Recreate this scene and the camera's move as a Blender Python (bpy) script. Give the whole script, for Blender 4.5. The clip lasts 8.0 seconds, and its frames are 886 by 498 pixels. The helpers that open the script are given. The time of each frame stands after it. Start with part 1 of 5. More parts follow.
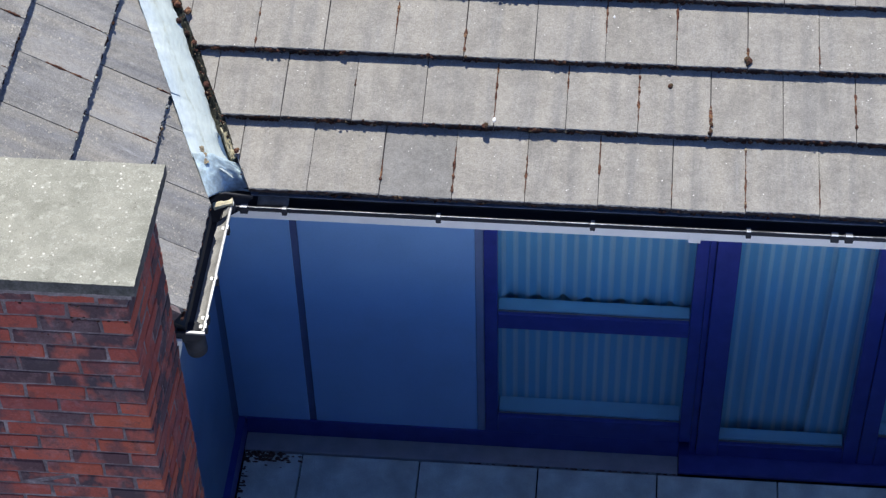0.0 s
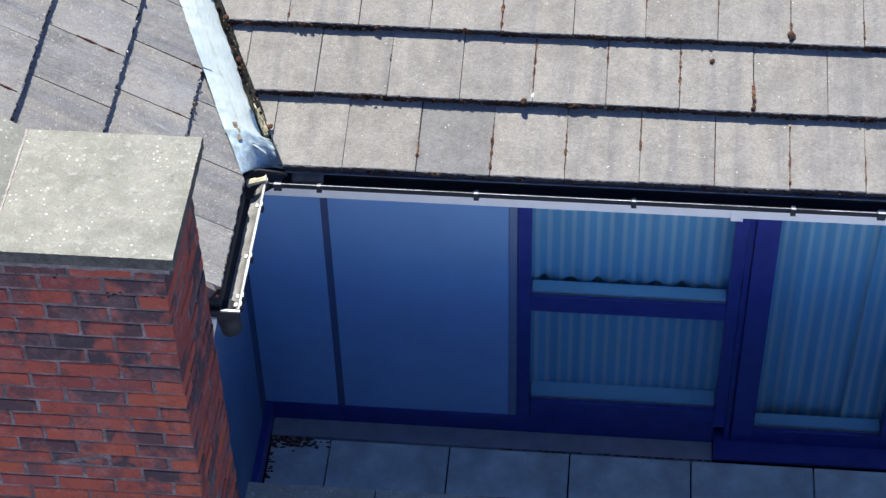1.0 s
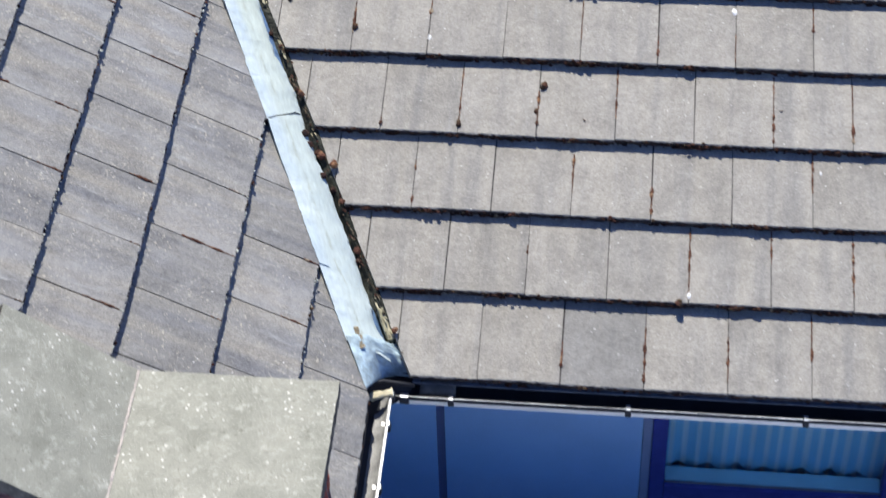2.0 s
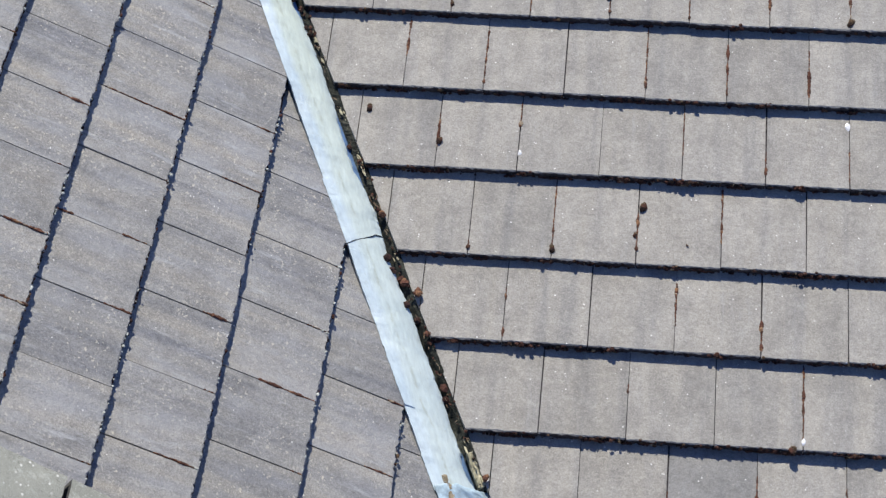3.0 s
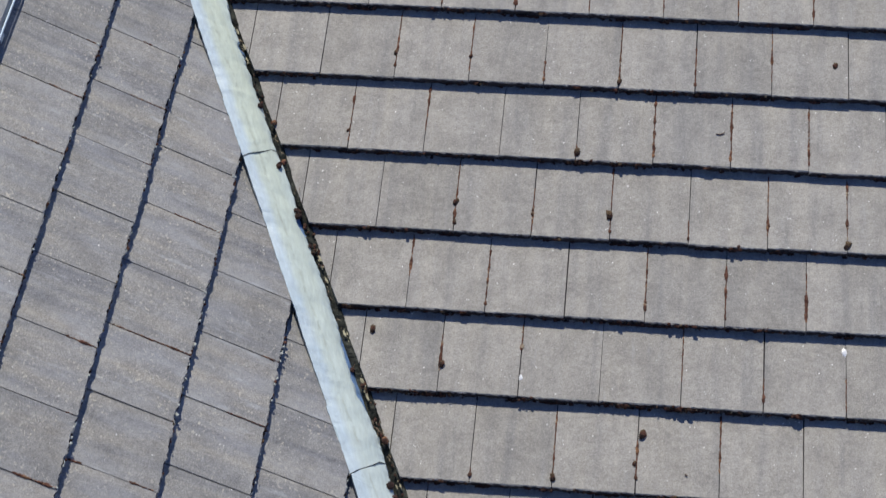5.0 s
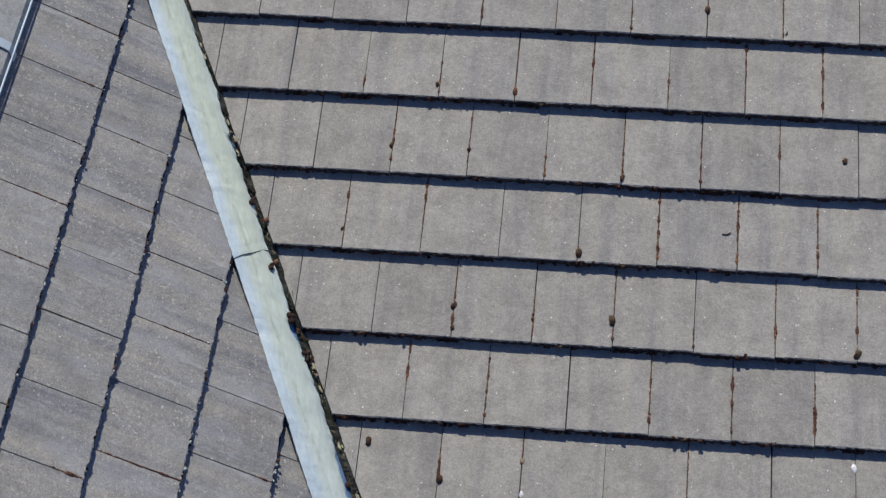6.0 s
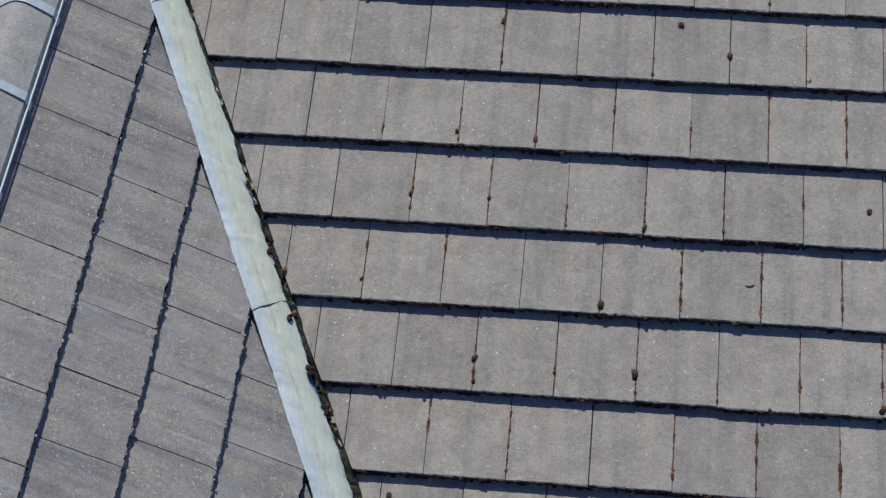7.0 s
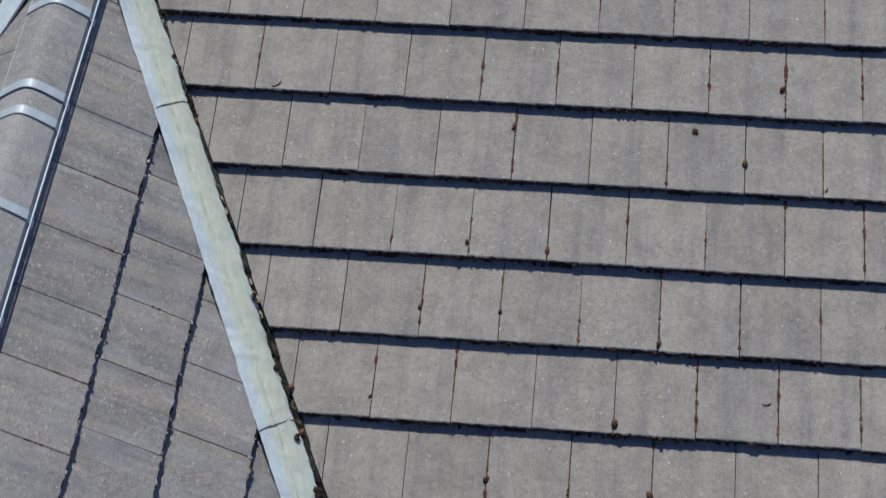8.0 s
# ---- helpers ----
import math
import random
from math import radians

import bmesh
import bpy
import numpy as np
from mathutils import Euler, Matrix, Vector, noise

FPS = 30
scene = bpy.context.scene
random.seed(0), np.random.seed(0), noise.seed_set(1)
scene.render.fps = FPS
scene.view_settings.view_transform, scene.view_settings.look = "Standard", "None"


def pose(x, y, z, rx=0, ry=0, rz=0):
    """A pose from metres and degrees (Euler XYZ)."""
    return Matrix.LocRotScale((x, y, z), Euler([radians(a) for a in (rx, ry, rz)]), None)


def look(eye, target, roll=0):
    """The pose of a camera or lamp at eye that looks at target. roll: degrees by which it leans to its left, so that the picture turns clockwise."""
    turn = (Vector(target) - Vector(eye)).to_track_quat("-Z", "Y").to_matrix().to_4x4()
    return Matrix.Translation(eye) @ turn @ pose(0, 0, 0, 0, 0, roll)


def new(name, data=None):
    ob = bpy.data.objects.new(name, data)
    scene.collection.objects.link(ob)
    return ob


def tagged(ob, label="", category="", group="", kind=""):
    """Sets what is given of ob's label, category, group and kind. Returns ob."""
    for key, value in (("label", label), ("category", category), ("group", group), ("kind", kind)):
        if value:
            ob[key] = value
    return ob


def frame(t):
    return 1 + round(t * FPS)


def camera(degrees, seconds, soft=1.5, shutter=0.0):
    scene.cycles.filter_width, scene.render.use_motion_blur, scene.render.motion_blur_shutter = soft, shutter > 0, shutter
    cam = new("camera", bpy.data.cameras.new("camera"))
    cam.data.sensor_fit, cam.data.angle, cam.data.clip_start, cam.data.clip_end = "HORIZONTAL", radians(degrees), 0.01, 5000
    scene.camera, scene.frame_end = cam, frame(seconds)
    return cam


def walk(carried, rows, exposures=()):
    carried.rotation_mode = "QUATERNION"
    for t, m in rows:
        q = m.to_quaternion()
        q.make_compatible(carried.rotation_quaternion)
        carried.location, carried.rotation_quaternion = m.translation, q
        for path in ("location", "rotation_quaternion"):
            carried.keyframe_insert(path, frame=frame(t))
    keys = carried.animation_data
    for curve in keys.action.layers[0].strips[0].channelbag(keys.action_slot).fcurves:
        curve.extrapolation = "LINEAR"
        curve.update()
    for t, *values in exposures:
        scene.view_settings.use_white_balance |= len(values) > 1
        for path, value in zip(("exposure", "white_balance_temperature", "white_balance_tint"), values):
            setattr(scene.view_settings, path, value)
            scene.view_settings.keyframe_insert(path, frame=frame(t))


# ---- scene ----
# A concrete-tiled gable wing that meets a lower-pitched main roof in a valley, with a recessed balcony under the main eaves.
# x runs along the main eaves, y up the main slope, z = 0 at the main eaves' tile nose.
cam = camera(24.18, 8.0, soft=1.35, shutter=0.25)
ROWS = [
    (0.0, 1.2337, -5.9559, 6.0270, 43.372, 1.255, 5.137),
    (0.5, 1.1770, -5.9605, 5.9284, 43.348, 1.209, 5.159),
    (1.0, 1.0804, -5.9204, 5.8500, 43.363, 1.262, 5.208),
    (1.5, 0.8153, -5.4967, 5.8038, 43.329, 1.294, 5.285),
    (2.0, 0.4544, -4.7503, 5.7671, 43.185, 1.314, 5.342),
    (2.2, 0.3554, -4.5295, 5.7457, 43.187, 1.382, 5.416),
    (3.3, 0.1242, -4.0064, 5.6948, 43.221, 1.682, 6.098),
    (3.5, 0.1291, -3.9931, 5.7075, 43.230, 1.741, 6.068),
    (4.0, 0.0954, -3.8017, 5.8499, 43.375, 1.742, 6.047),
    (4.5, 0.0774, -3.6931, 6.0967, 43.514, 1.690, 6.011),
    (5.0, 0.1022, -3.5510, 6.3166, 43.504, 1.598, 6.037),
    (5.2, 0.1073, -3.4322, 6.3611, 43.505, 1.609, 5.998),
    (6.3, -0.0290, -2.7877, 6.6240, 41.345, 1.362, 5.790),
    (6.5, -0.0567, -2.7338, 6.6386, 41.363, 1.283, 5.846),
    (7.0, -0.1198, -2.6946, 6.6685, 41.378, 1.156, 5.720),
    (7.5, -0.1674, -2.6025, 6.7614, 41.349, 1.073, 5.674),
    (8.0, -0.2247, -2.2697, 6.8391, 41.359, 1.024, 5.564),
]
KELVIN, TINT = 5950, 26
EXPO = [(t, e, KELVIN, TINT) for t, e in ((0.0, 0.40), (0.5, 0.51), (1.0, 0.60), (1.5, 0.62), (2.0, 0.49), (3.3, 0.27), (4.0, 0.15), (5.0, 0.01), (6.4, -0.27), (8.0, -0.33))]
walk(cam, [(t, pose(x, y, z, a, b, c)) for t, x, y, z, a, b, c in ROWS], EXPO)

# ---- light ----
SUN = Vector((-0.165, 0.675, 1.0)).normalized()
world = bpy.data.worlds.new("sky")
scene.world = world
world.use_nodes = True
wn, wl = world.node_tree.nodes, world.node_tree.links
sky = wn.new("ShaderNodeTexSky")
sky.sky_type = "NISHITA"
sky.sun_disc = False
sky.sun_elevation = math.asin(SUN.z)
sky.sun_rotation = math.atan2(SUN.x, SUN.y)
sky.air_density, sky.dust_density, sky.ozone_density = 1.0, 0.1, 10.0
wn["Background"].inputs["Strength"].default_value = 0.080
wl.new(sky.outputs[0], wn["Background"].inputs["Color"])
sun_data = bpy.data.lights.new("sun", "SUN")
sun_data.energy, sun_data.angle, sun_data.color = 4.65, radians(0.5), (0.895, 0.885, 0.652)
sun = new("sun", sun_data)
sun.matrix_world = look(SUN * 30, (0, 0, 0))


# ---- materials ----
class Mat:
    """A node material with a few shorthands."""

    def __init__(self, name, rough=0.7, metal=0.0, spec=0.5):
        self.m = bpy.data.materials.new(name)
        self.m.use_nodes = True
        self.n, self.l = self.m.node_tree.nodes, self.m.node_tree.links
        self.b = self.n["Principled BSDF"]
        self.b.inputs["Roughness"].default_value = rough
        self.b.inputs["Metallic"].default_value = metal
        self.b.inputs["Specular IOR Level"].default_value = spec

    def coord(self, kind="Object", scale=(1, 1, 1)):
        c, mp = self.n.new("ShaderNodeTexCoord"), self.n.new("ShaderNodeMapping")
        mp.inputs["Scale"].default_value = scale
        self.l.new(c.outputs[kind], mp.inputs[0])
        return mp.outputs[0]

    def shifted(self, vec, by):
        a, s = self.n.new("ShaderNodeVectorMath"), self.n.new("ShaderNodeVectorMath")
        s.operation, s.inputs[1].default_value = "SCALE", (0, 0, 0)
        a.operation = "ADD"
        comb = self.n.new("ShaderNodeCombineXYZ")
        for i in range(3):
            self.l.new(by, comb.inputs[i])
        s.inputs["Scale"].default_value = 37.0
        self.l.new(comb.outputs[0], s.inputs[0])
        self.l.new(vec, a.inputs[0])
        self.l.new(s.outputs[0], a.inputs[1])
        return a.outputs[0]

    def noise(self, vec, scale, detail=4.0, rough=0.55, dist=0.0):
        t = self.n.new("ShaderNodeTexNoise")
        t.inputs["Scale"].default_value, t.inputs["Detail"].default_value = scale, detail
        t.inputs["Roughness"].default_value, t.inputs["Distortion"].default_value = rough, dist
        self.l.new(vec, t.inputs["Vector"])
        return t.outputs["Fac"]

    def voronoi(self, vec, scale):
        t = self.n.new("ShaderNodeTexVoronoi")
        t.inputs["Scale"].default_value = scale
        self.l.new(vec, t.inputs["Vector"])
        return t.outputs["Distance"]

    def ramp(self, fac, *stops):
        r = self.n.new("ShaderNodeValToRGB")
        e = r.color_ramp.elements
        while len(e) < len(stops):
            e.new(0.5)
        for el, (pos, col) in zip(e, stops):
            el.position = pos
            el.color = (*col, 1) if isinstance(col, tuple) else (col, col, col, 1)
        self.l.new(fac, r.inputs[0])
        return r.outputs[0]

    def mix(self, fac, a, b, mode="MIX"):
        x = self.n.new("ShaderNodeMix")
        x.data_type, x.blend_type = "RGBA", mode
        for sock, v in ((x.inputs[0], fac), (x.inputs[6], a), (x.inputs[7], b)):
            if isinstance(v, (int, float)):
                sock.default_value = v
            elif isinstance(v, tuple):
                sock.default_value = (*v, 1)
            else:
                self.l.new(v, sock)
        return x.outputs[2]

    def rand(self, island=False):
        if island:
            return self.n.new("ShaderNodeNewGeometry").outputs["Random Per Island"]
        return self.n.new("ShaderNodeObjectInfo").outputs["Random"]

    def color(self, c):
        s = self.b.inputs["Base Color"]
        if isinstance(c, tuple):
            s.default_value = (*c, 1)
        else:
            self.l.new(c, s)
        return self

    def bump(self, h, strength=0.3, dist=0.002):
        b = self.n.new("ShaderNodeBump")
        b.inputs["Strength"].default_value, b.inputs["Distance"].default_value = strength, dist
        self.l.new(h, b.inputs["Height"])
        self.l.new(b.outputs[0], self.b.inputs["Normal"])
        return self

    def roughness(self, c):
        self.l.new(c, self.b.inputs["Roughness"])
        return self


def tile_material(name, island, light, dark, warm, streak_axis, scabs=0.25):
    m = Mat(name, 0.75, spec=0.35)
    r = m.rand(island)
    v = m.shifted(m.coord(), r)
    sv = m.shifted(m.coord(scale=(13, 0.9, 1) if streak_axis == "u" else (0.9, 13, 1)), r)
    streaks = m.noise(sv, 1.0, 3, 0.6)
    base = m.ramp(streaks, (0.28, dark), (0.48, light), (0.78, warm))
    tone = m.ramp(r, (0.0, 0.92), (0.2, 0.975), (0.6, 1.0), (1.0, 1.045))
    base = m.mix(1.0, base, tone, "MULTIPLY")
    blot = m.ramp(m.noise(v, 9.0, 5, 0.65), (0.35, 0.84), (0.6, 1.05))
    base = m.mix(1.0, base, blot, "MULTIPLY")
    grain = m.noise(v, 150.0, 4, 0.85)
    base = m.mix(1.0, base, m.ramp(grain, (0.32, 0.75 - 0.09 * scabs), (0.68, 1.21 + 0.15 * scabs)), "MULTIPLY")
    base = m.mix(1.0, base, m.ramp(m.noise(v, 48.0, 3, 0.7), (0.34, 0.90), (0.66, 1.10)), "MULTIPLY")
    scab = m.ramp(m.noise(v, 75.0, 3, 0.6), (0.60, 0.0), (0.66, 1.0))
    patch = m.ramp(m.noise(v, 6.5, 3, 0.6), (0.42, 0.0), (0.60, scabs))
    base = m.mix(m.mix(1.0, scab, patch, "MULTIPLY"), base, (0.56, 0.52, 0.44))
    specks = m.ramp(m.voronoi(v, 62.0), (0.0, 1.0), (0.13, 1.0), (0.18, 0.0))
    pick = m.ramp(m.noise(v, 30.0, 2), (0.605 + 0.035 * scabs, 0.0), (0.63 + 0.035 * scabs, 1.0))
    base = m.mix(m.mix(1.0, specks, pick, "MULTIPLY"), base, (0.92, 0.91, 0.88))
    pits = m.ramp(m.voronoi(m.shifted(v, m.noise(v, 40.0, 2)), 55.0), (0.0, 1.0), (0.10, 1.0), (0.16, 0.0))
    pick2 = m.ramp(m.noise(v, 15.0, 2), (0.55, 0.0), (0.62, 0.85))
    base = m.mix(m.mix(1.0, pits, pick2, "MULTIPLY"), base, (0.08, 0.07, 0.06))
    dots = m.ramp(m.voronoi(m.shifted(v, m.noise(v, 23.0, 2)), 130.0), (0.0, 1.0), (0.12, 0.9), (0.20, 0.0))
    pick3 = m.ramp(m.noise(v, 11.0, 4, 0.65), (0.50, 0.0), (0.62, 0.75))
    base = m.mix(m.mix(1.0, dots, pick3, "MULTIPLY"), base, (0.13, 0.11, 0.095))
    scrape = m.ramp(m.noise(m.shifted(m.coord(scale=(34, 9, 1)), r), 1.0, 5, 0.75), (0.58, 0.0), (0.72, 0.30))
    base = m.mix(scrape, base, (0.47, 0.43, 0.37))
    scuff = m.ramp(m.noise(m.shifted(m.coord(scale=(20, 3.5, 1) if streak_axis == "u" else (3.5, 20, 1)), r), 1.0, 4, 0.7), (0.60, 0.0), (0.74, scabs))
    base = m.mix(scuff, base, (0.46, 0.47, 0.48))
    if scabs > 0.5:
        bloom = m.ramp(m.noise(m.shifted(m.coord(scale=(8, 2.4, 1) if streak_axis == "u" else (2.4, 8, 1)), r), 1.0, 4, 0.6), (0.50, 0.0), (0.68, 0.45))
        base = m.mix(bloom, base, (0.375, 0.385, 0.41))
    m.color(base)
    m.bump(m.mix(0.5, grain, m.noise(v, 60.0, 4)), 0.90 + 0.10 * scabs, 0.0048 + 0.0012 * scabs)
    return m.m


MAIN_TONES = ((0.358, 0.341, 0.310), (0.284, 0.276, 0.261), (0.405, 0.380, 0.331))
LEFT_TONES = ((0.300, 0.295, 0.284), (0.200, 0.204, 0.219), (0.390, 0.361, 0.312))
MAT_TILE = tile_material("concrete_tile", False, *MAIN_TONES, "u")
MAT_TILE_GREY = tile_material("replacement_tile", False, (0.275, 0.27, 0.258), (0.245, 0.242, 0.235), (0.30, 0.29, 0.275), "u", 0.1)
MAT_TILE_FAR = tile_material("concrete_tile_joined", True, *MAIN_TONES, "u")
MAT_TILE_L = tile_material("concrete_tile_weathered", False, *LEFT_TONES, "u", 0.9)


def simple(name, col, rough=0.6, metal=0.0, spec=0.5, var=0.12, scale=12.0, bump=0.15, fine=180.0):
    m = Mat(name, rough, metal, spec)
    v = m.coord()
    n1 = m.ramp(m.noise(v, scale, 5), (0.3, 1 - var), (0.7, 1 + var))
    c = m.mix(1.0, col, n1, "MULTIPLY")
    g = m.noise(v, fine, 3)
    c = m.mix(1.0, c, m.ramp(g, (0.3, 1 - var * 0.5), (0.7, 1 + var * 0.5)), "MULTIPLY")
    m.color(c)
    if bump:
        m.bump(g, bump, 0.0015)
    return m.m


def mortar_material():
    m = Mat("mortar", 0.95, spec=0.2)
    v = m.coord()
    c = m.ramp(m.noise(v, 7.0, 6, 0.75), (0.32, (0.070, 0.058, 0.062)), (0.5, (0.150, 0.124, 0.132)), (0.68, (0.30, 0.262, 0.27)))
    mould = m.ramp(m.noise(v, 13.0, 6, 0.8), (0.60, 0.0), (0.68, 0.75))
    c = m.mix(mould, c, (0.05, 0.042, 0.045))
    g = m.noise(v, 130.0, 4, 0.7)
    m.color(m.mix(1.0, c, m.ramp(g, (0.3, 0.75), (0.7, 1.2)), "MULTIPLY"))
    m.bump(g, 0.6, 0.003)
    return m.m


def brick_material(name, island, burnt=False):
    """Red clay brick; the burnt kind is the blue-black overfired one of the same load."""
    m = Mat(name, 0.85, spec=0.25)
    r = m.rand(island)
    v = m.shifted(m.coord("Object"), r)
    place = m.n.new("ShaderNodeNewGeometry").outputs["Position"]
    if burnt:
        col = m.ramp(r, (0.0, (0.055, 0.040, 0.050)), (0.5, (0.095, 0.048, 0.054)), (1.0, (0.048, 0.040, 0.054)))
        flush = m.ramp(m.noise(m.shifted(m.coord("Object", (8.0, 8.0, 6.0)), r), 1.0, 3, 0.6), (0.50, 0.0), (0.64, 0.85))
        col = m.mix(flush, col, (0.34, 0.085, 0.060))
    else:
        col = m.ramp(r, (0.0, (0.26, 0.058, 0.046)), (0.25, (0.36, 0.080, 0.050)), (0.5, (0.22, 0.054, 0.050)), (0.75, (0.38, 0.088, 0.046)), (1.0, (0.25, 0.060, 0.052)))
        smoke = m.ramp(m.noise(m.shifted(m.coord("Object", (7.0, 7.0, 6.0)), r), 1.0, 4, 0.6), (0.56, 0.0), (0.66, 0.75))
        col = m.mix(smoke, col, (0.10, 0.052, 0.060))
    bloom = m.ramp(m.noise(v, 14.0, 4, 0.7), (0.52, 0.0), (0.74, 0.28))
    col = m.mix(bloom, col, (0.42, 0.26, 0.26))
    salt = m.ramp(m.noise(place, 4.5, 6, 0.75), (0.53, 0.0), (0.70, 0.26))
    col = m.mix(salt, col, (0.34, 0.26, 0.28))
    mould = m.ramp(m.noise(place, 9.0, 6, 0.85), (0.53, 0.0), (0.64, 0.55))
    col = m.mix(mould, col, (0.045, 0.034, 0.036))
    g = m.noise(v, 160.0, 4, 0.7)
    col = m.mix(1.0, col, m.ramp(g, (0.3, 0.78), (0.7, 1.2)), "MULTIPLY")
    m.color(col)
    m.bump(m.mix(0.5, g, m.noise(v, 30.0, 4)), 0.5, 0.003)
    return m.m


MAT_BRICK_BURNT = brick_material("burnt_brick", False, True)
MAT_BRICK = brick_material("red_brick", False)
MAT_BRICK_FAR = brick_material("red_brick_joined", True)
MAT_MORTAR = mortar_material()


def coping_material():
    m = Mat("cast_stone", 0.9, spec=0.25)
    v = m.coord()
    c = m.ramp(m.noise(v, 7.0, 6, 0.65), (0.3, (0.27, 0.272, 0.225)), (0.5, (0.345, 0.345, 0.29)), (0.72, (0.41, 0.405, 0.34)))
    g = m.noise(v, 230.0, 3, 0.75)
    c = m.mix(1.0, c, m.ramp(g, (0.3, 0.78), (0.7, 1.16)), "MULTIPLY")
    dots = m.ramp(m.voronoi(v, 40.0), (0.0, 1.0), (0.13, 1.0), (0.20, 0.0))
    where = m.ramp(m.noise(v, 7.0, 3), (0.47, 0.0), (0.56, 1.0))
    c = m.mix(m.mix(1.0, dots, where, "MULTIPLY"), c, (0.74, 0.73, 0.66))
    rings = m.ramp(m.voronoi(m.shifted(v, m.noise(v, 30.0, 3)), 21.0), (0.0, 1.0), (0.10, 0.9), (0.16, 0.0))
    c = m.mix(m.mix(1.0, rings, m.ramp(m.noise(v, 5.0, 3), (0.45, 0.0), (0.52, 1.0)), "MULTIPLY"), c, (0.80, 0.79, 0.73))
    blotch = m.ramp(m.voronoi(m.shifted(v, m.noise(v, 60.0, 3, 0.7)), 13.0), (0.0, 1.0), (0.09, 0.9), (0.17, 0.0))
    c = m.mix(m.mix(1.0, blotch, m.ramp(m.noise(v, 38.0, 4, 0.7), (0.44, 0.0), (0.56, 0.9)), "MULTIPLY"), c, (0.72, 0.71, 0.64))
    small = m.ramp(m.voronoi(v, 95.0), (0.0, 0.9), (0.14, 0.7), (0.22, 0.0))
    c = m.mix(m.mix(1.0, small, m.ramp(m.noise(v, 4.0, 4, 0.6), (0.45, 0.15), (0.6, 1.0)), "MULTIPLY"), c, (0.58, 0.57, 0.50))
    crust = m.ramp(m.noise(v, 24.0, 6, 0.8), (0.54, 0.0), (0.66, 0.5))
    c = m.mix(crust, c, (0.64, 0.64, 0.56))
    pits = m.ramp(m.noise(v, 70.0, 4, 0.7), (0.60, 0.0), (0.70, 0.6))
    c = m.mix(pits, c, (0.13, 0.12, 0.09))
    m.color(c)
    m.bump(m.mix(0.5, g, m.noise(v, 45.0, 5)), 0.6, 0.003)
    return m.m


MAT_COPING = coping_material()


def flashing_material():
    """Brushed-on pale waterproofing over the valley lead: bluish on one side of the crease, limy on the other."""
    m = Mat("weathered_flashing", 0.5, 0.0, 0.4)
    v = m.coord()
    turn = m.n.new("ShaderNodeMapping")
    turn.inputs["Rotation"].default_value = (0, 0, radians(-25.04))
    m.l.new(m.n.new("ShaderNodeTexCoord").outputs["Object"], turn.inputs[0])
    along = turn.outputs[0]
    squash = m.n.new("ShaderNodeMapping")
    squash.inputs["Scale"].default_value = (1.0, 0.16, 1.0)
    m.l.new(along, squash.inputs[0])
    brushed = m.noise(squash.outputs[0], 70.0, 4, 0.65)
    c = m.ramp(m.noise(v, 6.0, 5, 0.6), (0.3, (0.50, 0.61, 0.67)), (0.6, (0.61, 0.71, 0.75)))
    sep = m.n.new("ShaderNodeSeparateXYZ")
    m.l.new(v, sep.inputs[0])
    across = m.n.new("ShaderNodeMath")
    across.operation, across.inputs[1].default_value = "MULTIPLY_ADD", 0.4672
    m.l.new(sep.outputs[1], across.inputs[0])
    m.l.new(sep.outputs[0], across.inputs[2])
    wob = m.n.new("ShaderNodeMath")
    wob.operation, wob.inputs[1].default_value = "MULTIPLY_ADD", 0.05
    m.l.new(m.noise(v, 9.0, 5, 0.65), wob.inputs[0])
    m.l.new(across.outputs[0], wob.inputs[2])
    lane = m.n.new("ShaderNodeMapRange")
    lane.inputs["From Min"].default_value, lane.inputs["From Max"].default_value = -0.43, -0.25
    m.l.new(wob.outputs[0], lane.inputs[0])
    lime = m.ramp(lane.outputs[0], (0.20, 0.0), (0.36, 0.9), (0.72, 1.0), (1.0, 0.55))
    reach = m.n.new("ShaderNodeMapRange")
    reach.inputs["From Min"].default_value, reach.inputs["From Max"].default_value, reach.inputs["To Min"].default_value = 0.6, 2.4, 0.35
    m.l.new(sep.outputs[1], reach.inputs[0])
    c = m.mix(m.mix(1.0, lime, reach.outputs[0], "MULTIPLY"), c, (0.63, 0.695, 0.57))
    seam = m.ramp(lane.outputs[0], (0.42, 0.0), (0.47, 0.45), (0.52, 0.0))
    c = m.mix(m.mix(1.0, seam, m.ramp(m.noise(v, 18.0, 4), (0.40, 0.0), (0.58, 1.0)), "MULTIPLY"), c, (0.38, 0.40, 0.30))
    c = m.mix(1.0, c, m.ramp(brushed, (0.28, 0.86), (0.72, 1.07)), "MULTIPLY")
    stain = m.ramp(m.noise(v, 21.0, 6, 0.75), (0.60, 0.0), (0.72, 0.5))
    c = m.mix(stain, c, (0.40, 0.44, 0.38))
    m.color(c)
    m.bump(m.mix(0.5, brushed, m.noise(v, 32.0, 6, 0.7)), 0.75, 0.006)
    return m.m


